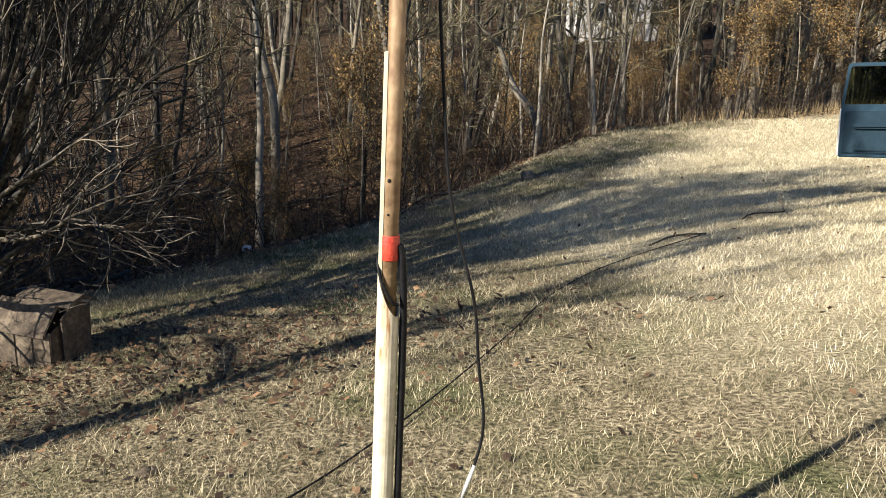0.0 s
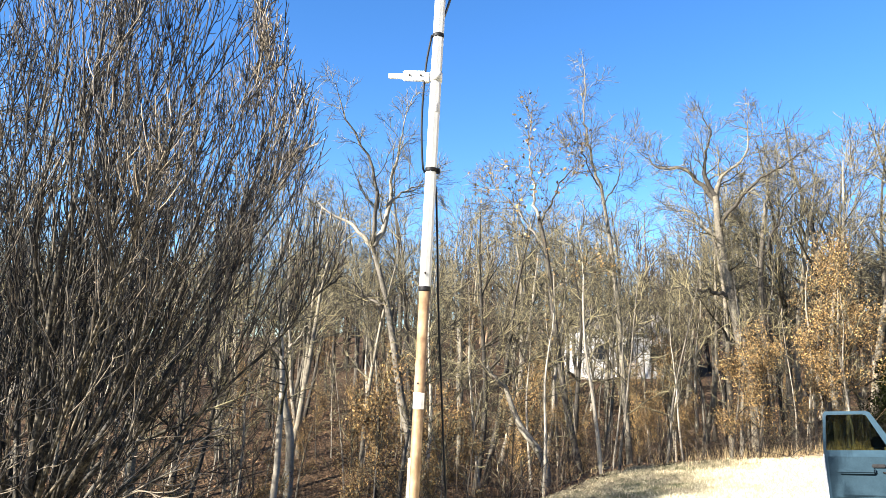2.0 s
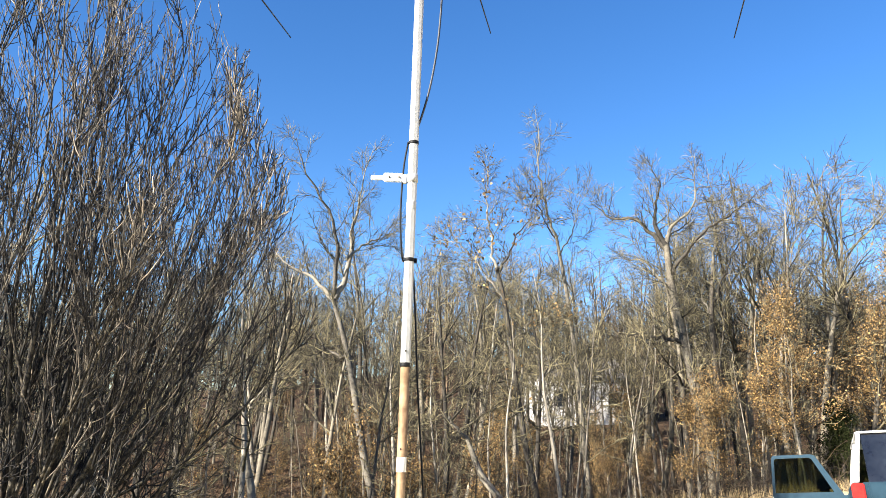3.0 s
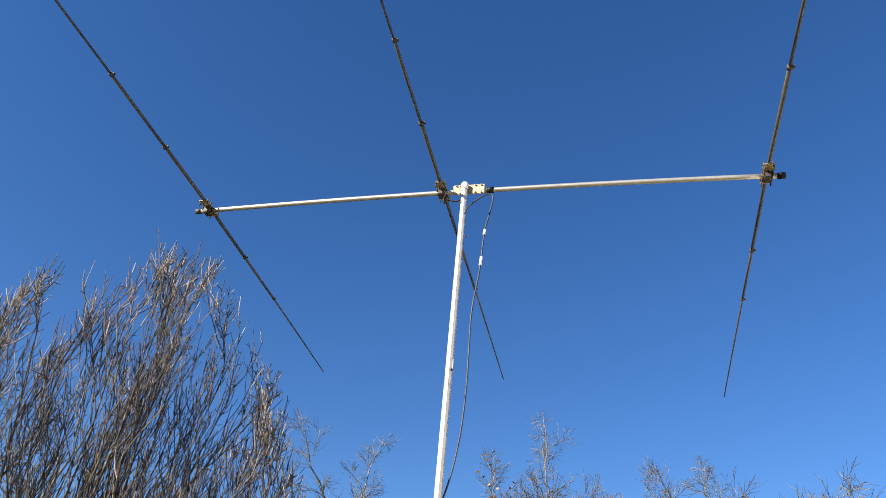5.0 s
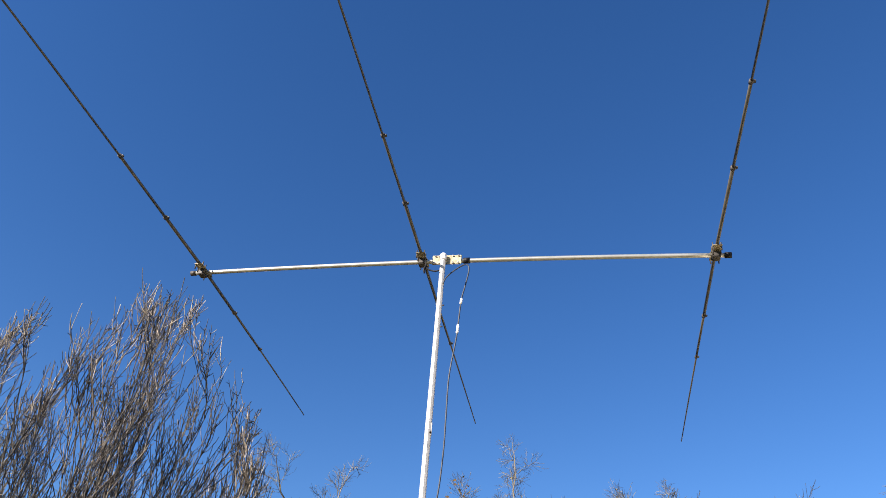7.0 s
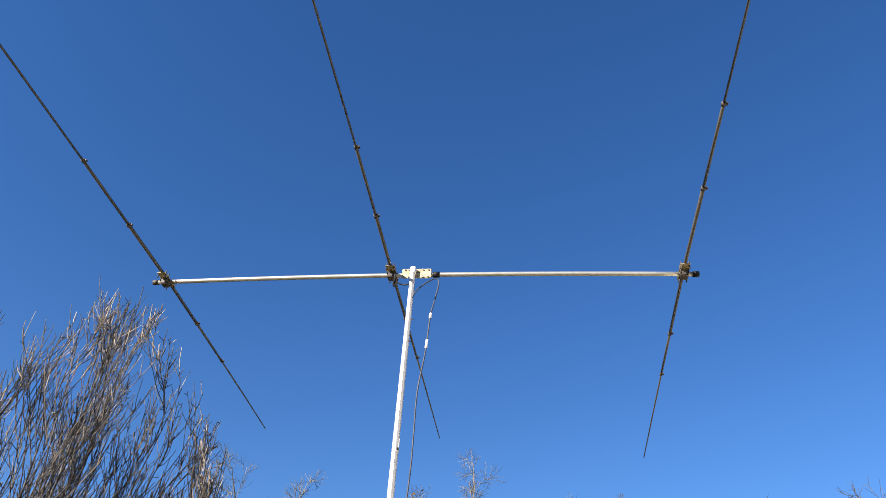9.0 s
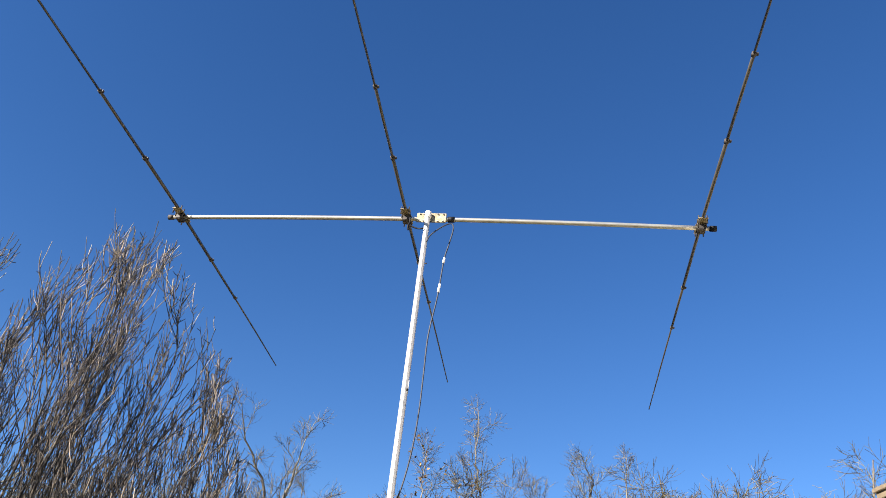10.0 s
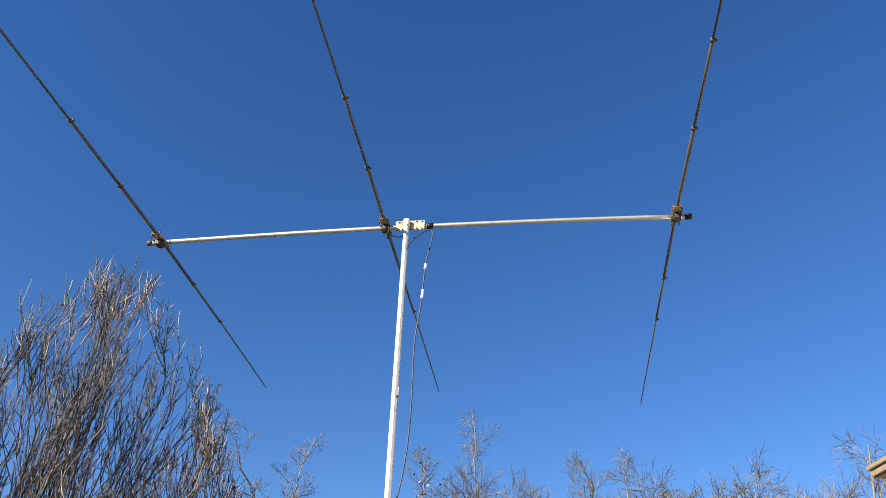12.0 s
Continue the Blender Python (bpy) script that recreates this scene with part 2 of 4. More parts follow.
def G(x, y):
    return float(rise(x, y))


s_ = np.linspace(-1, 1, 261)
gx = 2.0 + 3.2 * np.sinh(s_ * 6.2) / np.sinh(1.0) * 1.0
gy = 8.0 + 3.2 * np.sinh(s_ * 6.2) / np.sinh(1.0) * 1.0
GX, GY = np.meshgrid(gx, gy)
GZ = rise(GX, GY)
n_ = len(s_)
idx = np.arange(n_ * n_).reshape(n_, n_)
gf = np.stack([idx[:-1, :-1], idx[:-1, 1:], idx[1:, 1:], idx[1:, :-1]], -1).reshape(-1, 4)
ground_mesh = mesh_np("ground", np.stack([GX, GY, GZ], -1).reshape(-1, 3), gf, True)
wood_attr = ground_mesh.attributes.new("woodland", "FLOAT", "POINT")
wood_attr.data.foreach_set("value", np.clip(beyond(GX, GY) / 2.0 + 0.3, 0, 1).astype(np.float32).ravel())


def sunlit_share(x, y):
    """How far the grass pales to straw, with sunlight on the right-hand rise painted in."""
    x, y = np.asarray(x, float), np.asarray(y, float)
    k = 0.9 * x + 0.5 * np.minimum(y - 3, 3) + 0.7 * np.sin(1.1 * x + 0.5) * np.sin(0.9 * y) - 0.45 * np.maximum(y - 6.5, 0) - 1.15
    return np.clip(k / 1.2, 0, 1)


sunlit_attr = ground_mesh.attributes.new("straw", "FLOAT", "POINT")
sunlit_attr.data.foreach_set("value", sunlit_share(GX, GY).astype(np.float32).ravel())


def ground_material():
    m = bpy.data.materials.new("ground_soil")
    m.use_nodes = True
    n, l = m.node_tree.nodes, m.node_tree.links
    b = n["Principled BSDF"]
    co = n.new("ShaderNodeTexCoord")

    def noise_ramp(scale, cols, detail=6, stops=(0.3, 0.7)):
        a = n.new("ShaderNodeTexNoise")
        a.inputs["Scale"].default_value, a.inputs["Detail"].default_value = scale, detail
        l.new(co.outputs["Object"], a.inputs["Vector"])
        r = n.new("ShaderNodeValToRGB")
        r.color_ramp.elements[0].position, r.color_ramp.elements[1].position = stops
        for e, c in zip(r.color_ramp.elements, (cols[0], cols[-1])):
            e.color = (*c, 1)
        if len(cols) > 2:
            r.color_ramp.elements.new(sum(stops) / 2).color = (*cols[1], 1)
        l.new(a.outputs[0], r.inputs[0])
        return a, r

    def blend(fac, c1, c2):
        x = n.new("ShaderNodeMix")
        x.data_type = "RGBA"
        l.new(fac, x.inputs[0])
        l.new(c1, x.inputs[6])
        l.new(c2, x.inputs[7])
        return x.outputs[2]

    straw_n, straw = noise_ramp(38, ((0.05, 0.04, 0.024), (0.18, 0.147, 0.09), (0.40, 0.34, 0.22)))
    _, green = noise_ramp(30, ((0.04, 0.05, 0.02), (0.15, 0.145, 0.07)))
    _, patch = noise_ramp(0.8, ((0, 0, 0), (1, 1, 1)), 5, (0.46, 0.62))
    thin = blend(patch.outputs[0], straw.outputs[0], green.outputs[0])
    # Pale straw soil colour with the sun's glare on the rise put in.
    _, sunlit_straw = noise_ramp(34, ((0.22, 0.185, 0.11), (0.42, 0.36, 0.235), (0.60, 0.53, 0.37)))
    dry = n.new("ShaderNodeAttribute")
    dry.attribute_name = "straw"
    lawn = blend(dry.outputs["Fac"], thin, sunlit_straw.outputs[0])
    # Leaf litter colour includes the shade under the trees.
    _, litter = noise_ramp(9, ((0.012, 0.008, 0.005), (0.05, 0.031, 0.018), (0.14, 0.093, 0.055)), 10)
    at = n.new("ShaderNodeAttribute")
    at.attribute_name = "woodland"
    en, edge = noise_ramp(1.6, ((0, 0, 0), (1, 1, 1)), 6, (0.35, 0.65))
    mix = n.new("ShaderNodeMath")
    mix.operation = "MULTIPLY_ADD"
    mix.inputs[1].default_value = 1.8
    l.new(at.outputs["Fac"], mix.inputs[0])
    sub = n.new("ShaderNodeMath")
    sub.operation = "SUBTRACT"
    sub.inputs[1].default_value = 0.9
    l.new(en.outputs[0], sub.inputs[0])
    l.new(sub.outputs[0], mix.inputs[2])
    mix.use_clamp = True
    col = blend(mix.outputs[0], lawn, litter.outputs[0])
    l.new(col, b.inputs["Base Color"])
    b.inputs["Roughness"].default_value = 0.95
    b.inputs["Specular IOR Level"].default_value = 0.1
    bump = n.new("ShaderNodeBump")
    bump.inputs["Strength"].default_value, bump.inputs["Distance"].default_value = 0.8, 0.04
    l.new(straw_n.outputs[0], bump.inputs["Height"])
    l.new(bump.outputs[0], b.inputs["Normal"])
    return m


ground = part("ground", ground_mesh, ground_material())
tagged(ground, "sloping winter lawn of straw-coloured grass falling to woodland leaf litter", "ground", kind="structure")


# ---- trees ----
def shoot(rng, p, d, length, r0, r1, n, wander, lift):
    """A wandering tapered limb."""
    pts, d = [np.array(p, float)], np.array(d, float)
    d /= np.linalg.norm(d)
    for _ in range(n):
        d = d + rng.normal(0, wander, 3) + np.array([0, 0, lift])
        d /= np.linalg.norm(d)
        pts.append(pts[-1] + d * length / n)
    return np.array(pts), np.linspace(r0, r1, n + 1)


def side_shoots(rng, line, count, start, spread, length, r_share, n, wander, lift, taper=0.6, end=0.98, least=0.0025):
    """Limbs that leave a line at an angle, shorter towards its tip."""
    pts, rad = line
    out = []
    seg = len(pts) - 1
    for i in range(count):
        f = start + (end - start) * (i + rng.random()) / count
        k = min(int(f * seg), seg - 1)
        q = f * seg - k
        p = pts[k] * (1 - q) + pts[k + 1] * q
        r = rad[k] * (1 - q) + rad[k + 1] * q
        t = pts[k + 1] - pts[k]
        t /= np.linalg.norm(t)
        o = rng.normal(0, 1, 3)
        o -= t * o.dot(t)
        o /= np.linalg.norm(o)
        a = spread * rng.uniform(0.7, 1.3)
        ll = length * (1 - taper * f) * rng.uniform(0.6, 1.25)
        out.append(shoot(rng, p, t * math.cos(a) + o * math.sin(a), ll, max(r * r_share, least * 1.3), max(r * 0.12, least), n, wander, lift))
    return out


def leaf_quads(rng, centres, size):
    n = len(centres)
    a = rng.normal(0, 1, (n, 3))
    a /= np.linalg.norm(a, axis=1)[:, None]
    b = np.cross(a, rng.normal(0, 1, (n, 3)))
    b /= np.linalg.norm(b, axis=1)[:, None]
    s = size * rng.uniform(0.6, 1.3, (n, 1))
    bend = np.cross(a, b) * s * 0.3
    v = np.stack([centres - a * s, centres + b * s * 0.55 + bend, centres + a * s, centres - b * s * 0.55 + bend], 1).reshape(-1, 3)
    return v, np.arange(4 * n).reshape(n, 4)


def sample_lines(rng, lines, per_line, jitter):
    out = []
    for pts, _ in lines:
        k = rng.integers(1, len(pts), per_line)
        out.append(pts[k] + rng.normal(0, jitter, (per_line, 3)))
    return np.concatenate(out)


def make_tree(name, label, bark, lines_thick, lines_thin, at=(0, 0, 0), leaves=None, leaf_mat=None, leaf_size=0.06, twig=TWIG, group="", rng=None, limbs_apart=False):
    t = thing(name, label, "tree", at, group=group)
    v, f = tubes(lines_thick[:1], 9)
    part("trunk", mesh_np("trunk", v, f, True), bark, t)
    if limbs_apart:
        for b in lines_thick[1:]:
            v, f = tubes([b], 6)
            part("limb", mesh_np("limb", v, f, True), bark, t)
        v, f = tubes(lines_thin, 3)
    else:
        v, f = tubes(lines_thick[1:] + lines_thin, 4)
    part("crown", mesh_np("crown", v, f, True), twig, t)
    if leaves is not None:
        v, f = leaf_quads(rng, leaves, leaf_size)
        part("dry_leaves", mesh_np("dry_leaves", v, f), leaf_mat, t)
    return t


def wood_tree(seed, height, r, fork=0.55, limbs=11, twigs=8, fine=5, spread=0.8, lean=0.06, leafy=0, low=0.35, name="bare_tree", label="", bark=BARK_GREY, limb_len=0.4):
    rng = np.random.default_rng(seed)
    trunk = shoot(rng, (0, 0, -0.3), (rng.normal(0, lean), rng.normal(0, lean), 1), height, r, r * 0.12, 12, 0.05, 0.03)
    big = side_shoots(rng, trunk, limbs, low, spread, height * limb_len, 0.6, 7, 0.14, 0.07)
    mid = [s for b in big for s in side_shoots(rng, b, twigs, 0.2, 0.7, height * 0.17, 0.6, 5, 0.17, 0.06, least=0.006)]
    mid += side_shoots(rng, trunk, limbs, low + 0.1, 0.8, height * 0.14, 0.3, 4, 0.16, 0.05, least=0.006)
    thin = [s for m in mid for s in side_shoots(rng, m, fine, 0.15, 0.6, height * 0.08, 0.7, 3, 0.24, 0.03, least=0.0055)]
    leaves = None
    if leafy:
        pick = mid if leafy > 0 else []
        leaves = sample_lines(rng, pick, leafy, 0.16)
    return make_tree(name, label, bark, [trunk] + big, mid + thin, leaves=leaves, leaf_mat=DRY_LEAF, leaf_size=0.036, group="woodland trees", rng=rng)


def place(proto, x, y, turn, scale=1.0, first=False):
    lean = 7.0 if "sapling" in proto.name else 3.0
    m = pose(x, y, G(x, y), lean * math.sin(turn * 3.1), lean * math.cos(turn * 1.7), turn)
    if first:
        proto.matrix_basis = m @ Matrix.Scale(scale, 4)
        return proto
    ob = copy_thing(proto, m)
    ob.scale = (scale, scale, scale)
    return ob


# ---- the pear tree by the lawn ----
def pear_tree():
    rng = np.random.default_rng(5)
    bx, by = -3.58, 3.92
    z0 = G(bx, by)
    t = thing("pear_tree", "bare many-stemmed pear tree with upright pale-tipped twigs on the lawn edge", "tree", (bx, by, z0))
    top = 6.62 - z0

    def dome(p):
        """The height of the crown over a place beside the trunk."""
        dx = p[0] - 0.3
        return top - (0.78 if dx > 0 else 0.40) * abs(dx) ** 1.9 - 0.62 * abs(p[1]) ** 1.9

    def kept(line, slack=0.12):
        """The length of a shoot that stays inside the crown, with a fine end."""
        p, r = line
        over = rng.normal(0.0, slack)
        n = len(p)
        for i in range(1, n):
            if p[i][2] > dome(p[i]) + over or math.hypot(p[i][0], p[i][1]) > 2.5:
                n = i
                break
        if n < 3:
            return None
        r = r[:n].copy()
        if n < len(p):
            r *= np.linspace(1, min(1.0, 0.0034 / r[-1]), n)
        return p[:n], r

    def grow(lines, *args, slack=0.12, **more):
        return [q for b in lines for q in (kept(k, slack) for k in side_shoots(rng, b, *args, **more)) if q]

    trunk = shoot(rng, (0, 0, -0.2), (0.02, 0.02, 1), 1.45, 0.13, 0.10, 6, 0.03, 0)
    scaffold, limbs = [], []
    for i in range(36):
        az, tilt = i * 2.39996, 0.03 + 0.70 * ((i + 0.5) / 36) ** 0.62
        d = (math.sin(tilt) * math.cos(az), math.sin(tilt) * math.sin(az), math.cos(tilt))
        b = kept(shoot(rng, trunk[0][4 + i % 3], d, 7.0, rng.uniform(0.026, 0.042), 0.006, 30, 0.042, 0.024))
        if b:
            scaffold.append(b)
    for i in range(30):
        az = i * 2.39996 + 0.6
        rise_ = rng.uniform(0.08, 0.7)
        d = (math.cos(rise_) * math.cos(az), math.cos(rise_) * math.sin(az), math.sin(rise_))
        limbs.append(shoot(rng, trunk[0][3 + i % 4], d, rng.uniform(1.7, 2.7), rng.uniform(0.016, 0.030), 0.004, 12, 0.10, 0.03))
    forks = grow(scaffold, 7, 0.14, 0.34, 2.6, 0.55, 16, 0.055, 0.06, taper=0.55, least=0.0045)
    second = grow(forks, 9, 0.12, 0.50, 0.85, 0.5, 9, 0.075, 0.16, taper=0.4, least=0.0034)
    second += grow(scaffold, 8, 0.3, 0.5, 0.8, 0.35, 8, 0.075, 0.16, taper=0.4, least=0.0034)
    low_ = [q for b in limbs for q in side_shoots(rng, b, 9, 0.2, 0.7, 0.85, 0.45, 7, 0.15, 0.04, taper=0.5, least=0.004)]
    third = grow(second, 3, 0.15, 0.6, 0.32, 0.7, 4, 0.08, 0.22, taper=0.3, least=0.0028)
    third += [q for b in low_ for q in side_shoots(rng, b, 4, 0.15, 0.7, 0.38, 0.7, 4, 0.18, 0.06, taper=0.4, least=0.0034)]
    spurs = [q for b in second + low_ for q in side_shoots(rng, b, 3, 0.05, 1.1, 0.08, 0.8, 2, 0.25, 0.15, taper=0.1, least=0.0032)]
    # Shoots near the crown top get the paler, sunlit colour.
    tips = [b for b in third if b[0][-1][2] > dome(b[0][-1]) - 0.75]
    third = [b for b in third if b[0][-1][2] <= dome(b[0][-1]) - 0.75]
    stems = scaffold + forks
    v, f = tubes([trunk], 12)
    part("trunk", mesh_np("trunk", v, f, True), BARK_DARK, t, "dark furrowed trunk")
    for b in stems + limbs:
        v, f = tubes([b], 7)
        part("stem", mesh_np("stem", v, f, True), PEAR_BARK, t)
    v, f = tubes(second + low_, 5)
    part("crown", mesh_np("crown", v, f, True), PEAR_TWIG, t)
    v, f = tubes(third + spurs, 4)
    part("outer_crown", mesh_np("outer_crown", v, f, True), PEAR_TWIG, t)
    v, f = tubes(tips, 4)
    part("upper_crown", mesh_np("upper_crown", v, f, True), SUNLIT_PEAR_TIP, t, "tan upright shoots paled by painted sunlight")
    return t


pear_tree()


# ---- named trees of the wood edge ----
def hero_tree(name, label, bark, trunk, limbs, r, seed, depth, twigs=10, leafy=0):
    """A tree with its trunk and main limbs led along given lines; limbs are (points, radius)."""
    rng = np.random.default_rng(seed)
    x, y = trunk[0][0], trunk[0][1]
    z0 = G(x, y)
    pts = curve_points([(x, y, z0 - 0.3)] + list(trunk), 24)
    lines = [(pts, np.linspace(r, r * 0.45, len(pts)))]
    for p, r0 in limbs:
        q = curve_points(p, 18)
        sway = np.cumsum(rng.normal(0, 0.05, (len(q), 3)), axis=0)
        sway[:, 1] += rng.normal(0, depth) * np.linspace(0, 1, len(q))
        sway -= sway[0]
        lines.append((q + sway, 0.009 + (r0 * 0.85 - 0.009) * (1 - np.linspace(0, 1, len(q))) ** 1.25))
    base = np.array([x, y, z0])
    lines = [(p - base, q) for p, q in lines]
    big = lines[1:]
    second = [s for b in big for s in side_shoots(rng, b, twigs, 0.15, 0.75, 1.7, 0.36, 6, 0.2, 0.06, least=0.006)]
    second += side_shoots(rng, lines[0], 5, 0.45, 0.9, 1.2, 0.25, 6, 0.15, 0.05)
    mid = [s for b in second for s in side_shoots(rng, b, 7, 0.15, 0.7, 0.85, 0.65, 4, 0.22, 0.05, least=0.0045)]
    thin = [s for b in mid for s in side_shoots(rng, b, 5, 0.15, 0.6, 0.45, 0.7, 3, 0.22, 0.04, least=0.0035)]
    leaves = sample_lines(rng, second, leafy, 0.2) if leafy else None
    return make_tree(name, label, bark, lines, second + mid + thin, (x, y, z0), leaves, DRY_LEAF, 0.06, rng=rng, limbs_apart=True)


hero_tree("forked_tree", "pale bare forked oak with twisting limbs at the wood edge", BARK_PALE,
          [(-1.93, 20, -0.77), (-2.31, 20, 0.8), (-2.71, 20, 2.75), (-3.05, 20, 4.08), (-3.45, 20, 5.28)],
          [([(-3.45, 20, 5.28), (-4.23, 20, 6.13), (-5.07, 20, 6.81), (-5.77, 20, 7.78)], 0.09),
           ([(-3.45, 20, 5.28), (-3.47, 20, 6.51), (-3.67, 20, 7.76), (-4.4, 20, 9.0), (-4.6, 20, 9.9)], 0.1),
           ([(-3.4, 20, 5.3), (-3.12, 20, 6.52), (-3.03, 20, 7.97), (-2.79, 20, 9.2), (-2.72, 20, 10.5)], 0.12),
           ([(-3.12, 20, 6.52), (-2.38, 20, 7.35), (-1.68, 20, 7.43)], 0.06),
           ([(-2.88, 20, 3.58), (-3.38, 20, 3.82), (-4.15, 20, 3.79)], 0.07)], 0.15, 11, 0.8, 11)
hero_tree("spreading_oak", "large dark bare oak with a broken side limb", BARK_GREY,
          [(9.1, 24, 0.38), (8.75, 24, 2.62), (8.36, 24, 4.75), (8.01, 24, 6.54), (7.85, 24, 8.17)],
          [([(7.9, 24, 8.0), (6.96, 24, 9.2), (5.95, 24, 9.58), (5.14, 24, 10.5)], 0.12),
           ([(7.85, 24, 8.17), (7.57, 24, 9.42), (7.9, 24, 10.6), (7.8, 24, 11.6)], 0.12),
           ([(7.85, 24, 8.1), (8.37, 24, 9.03), (9.3, 24, 10.3), (9.6, 24, 12.2)], 0.13),
           ([(8.0, 24, 7.0), (9.0, 24, 8.3), (9.8, 24, 8.9), (10.6, 24, 9.3)], 0.09),
           ([(8.05, 24, 6.6), (7.0, 24, 7.6), (6.0, 24, 8.0)], 0.08),
           ([(8.36, 24, 4.65), (7.1, 24, 5.0), (5.62, 24, 5.14)], 0.1)], 0.24, 12, 1.0, 14)
hero_tree("oak_beside", "tall bare grey oak next to the large oak", BARK_GREY,
          [(9.75, 24.3, 0.04), (9.64, 24.3, 2.28), (9.44, 24.3, 4.99), (9.53, 24.3, 7.0)],
          [([(9.53, 24.3, 7.0), (9.7, 24.3, 8.3), (9.9, 24.3, 9.9)], 0.1), ([(9.5, 24.3, 6.2), (10.3, 24.3, 7.6), (11.2, 24.3, 9.2)], 0.08),
           ([(9.45, 24.3, 5.4), (8.9, 24.3, 6.6), (8.8, 24.3, 8.2)], 0.06)], 0.16, 13, 0.8, 11)
hero_tree("slender_tree", "tall slender bare tree with short upswept branches", BARK_GREY,
          [(4.48, 21, -0.92), (4.26, 21, 1.37), (4.05, 21, 3.76), (3.78, 21, 5.88), (3.46, 21, 7.7)],
          [([(3.46, 21, 7.7), (3.21, 21, 9.5), (2.98, 21, 11.3)], 0.06), ([(3.6, 21, 7.0), (4.1, 21, 8.0), (4.3, 21, 9.0)], 0.035),
           ([(3.5, 21, 7.5), (2.9, 21, 8.4), (2.5, 21, 9.3)], 0.035)], 0.11, 14, 0.3, 10)
hero_tree("leaning_tree", "pale leaning bare tree with dry leaves on its lower twigs", BARK_PALE,
          [(2.86, 20, -0.87), (2.43, 20, 1.0), (2.06, 20, 3.27), (1.76, 20, 5.29), (1.5, 20, 6.4)],
          [([(1.5, 20, 6.4), (1.1, 20, 7.9), (0.78, 20, 9.4)], 0.06), ([(1.55, 20, 6.2), (2.3, 20, 7.3), (2.7, 20, 8.3)], 0.05),
           ([(1.7, 20, 5.5), (0.6, 20, 6.7), (-0.3, 20, 7.3)], 0.05), ([(1.9, 20, 4.2), (2.6, 20, 4.9), (3.3, 20, 5.2)], 0.04)], 0.12, 15, 0.5, 11, 10)
hero_tree("crooked_stub", "short pale crooked tree with a forked top", BARK_PALE,
          [(-4.2, 15, -0.33), (-4.44, 15, 0.9), (-4.56, 15, 1.79)],
          [([(-4.56, 15, 1.79), (-4.4, 15, 2.3), (-4.2, 15, 2.7)], 0.05), ([(-4.56, 15, 1.79), (-5.0, 15, 2.2), (-5.5, 15, 2.5)], 0.04)], 0.12, 16, 0.3, 5)
hero_tree("leaning_snag", "pale leaning broken tree trunk", BARK_PALE,
          [(1.82, 19, -0.65), (1.09, 19, 0.37), (0.67, 19, 1.35)],
          [([(0.67, 19, 1.35), (0.2, 19, 1.9), (-0.6, 19, 2.1)], 0.06), ([(0.9, 19, 0.9), (1.3, 19, 1.6), (1.3, 19, 2.4)], 0.04)], 0.14, 17, 0.4, 5)


# ---- the wood ----
protos = [
    wood_tree(21, 11.0, 0.14, limbs=8, low=0.4, label="tall bare grey woodland tree", bark=BARK_GREY),
    wood_tree(22, 10.0, 0.11, limbs=10, low=0.45, label="bare woodland tree with upswept limbs", bark=BARK_PALE, spread=0.6),
    wood_tree(23, 12.0, 0.16, limbs=9, low=0.35, label="large bare woodland oak", bark=BARK_GREY, spread=0.9),
    wood_tree(24, 9.0, 0.08, limbs=8, low=0.5, label="slender bare woodland tree", bark=BARK_GREY, limb_len=0.25),
    wood_tree(25, 8.0, 0.07, limbs=9, low=0.3, label="thin bare woodland tree", bark=BARK_PALE, spread=0.7, limb_len=0.3, lean=0.12),
]
oaks = [
    wood_tree(31, 6.5, 0.09, limbs=10, twigs=7, fine=2, leafy=60, low=0.25, name="leafy_oak", label="young oak holding dry orange-brown leaves", bark=BARK_GREY),
    wood_tree(32, 4.6, 0.06, limbs=10, twigs=7, fine=2, leafy=60, low=0.2, name="leafy_oak", label="small oak thick with dry tan leaves", bark=BARK_GREY),
]
saplings = [
    wood_tree(41, 4.5, 0.03, limbs=7, twigs=4, fine=2, low=0.25, name="sapling", label="thin pale bare woodland sapling", bark=BARK_PALE, limb_len=0.3),
    wood_tree(42, 3.2, 0.025, limbs=9, twigs=5, fine=2, low=0.12, name="sapling", label="bushy bare grey woodland sapling", bark=BARK_GREY, limb_len=0.45, spread=0.9),
    wood_tree(43, 5.5, 0.045, limbs=6, twigs=4, fine=2, low=0.4, name="sapling", label="straight pale bare pole sapling", bark=BARK_PALE, limb_len=0.22),
]
used = set()
rng_w = np.random.default_rng(77)


def scatter(kinds, count, x_range, y_range, gap, s_range, near=0.5):
    made, spots = 0, []
    while made < count:
        x, y = rng_w.uniform(*x_range), rng_w.uniform(*y_range)
        if beyond(x, y) < near or any((x - a) ** 2 + (y - b) ** 2 < gap * gap for a, b in spots):
            continue
        spots.append((x, y))
        proto = kinds[int(rng_w.integers(len(kinds)))]
        place(proto, x, y, rng_w.uniform(0, 360), rng_w.uniform(*s_range), first=proto.name not in used)
        used.add(proto.name)
        made += 1


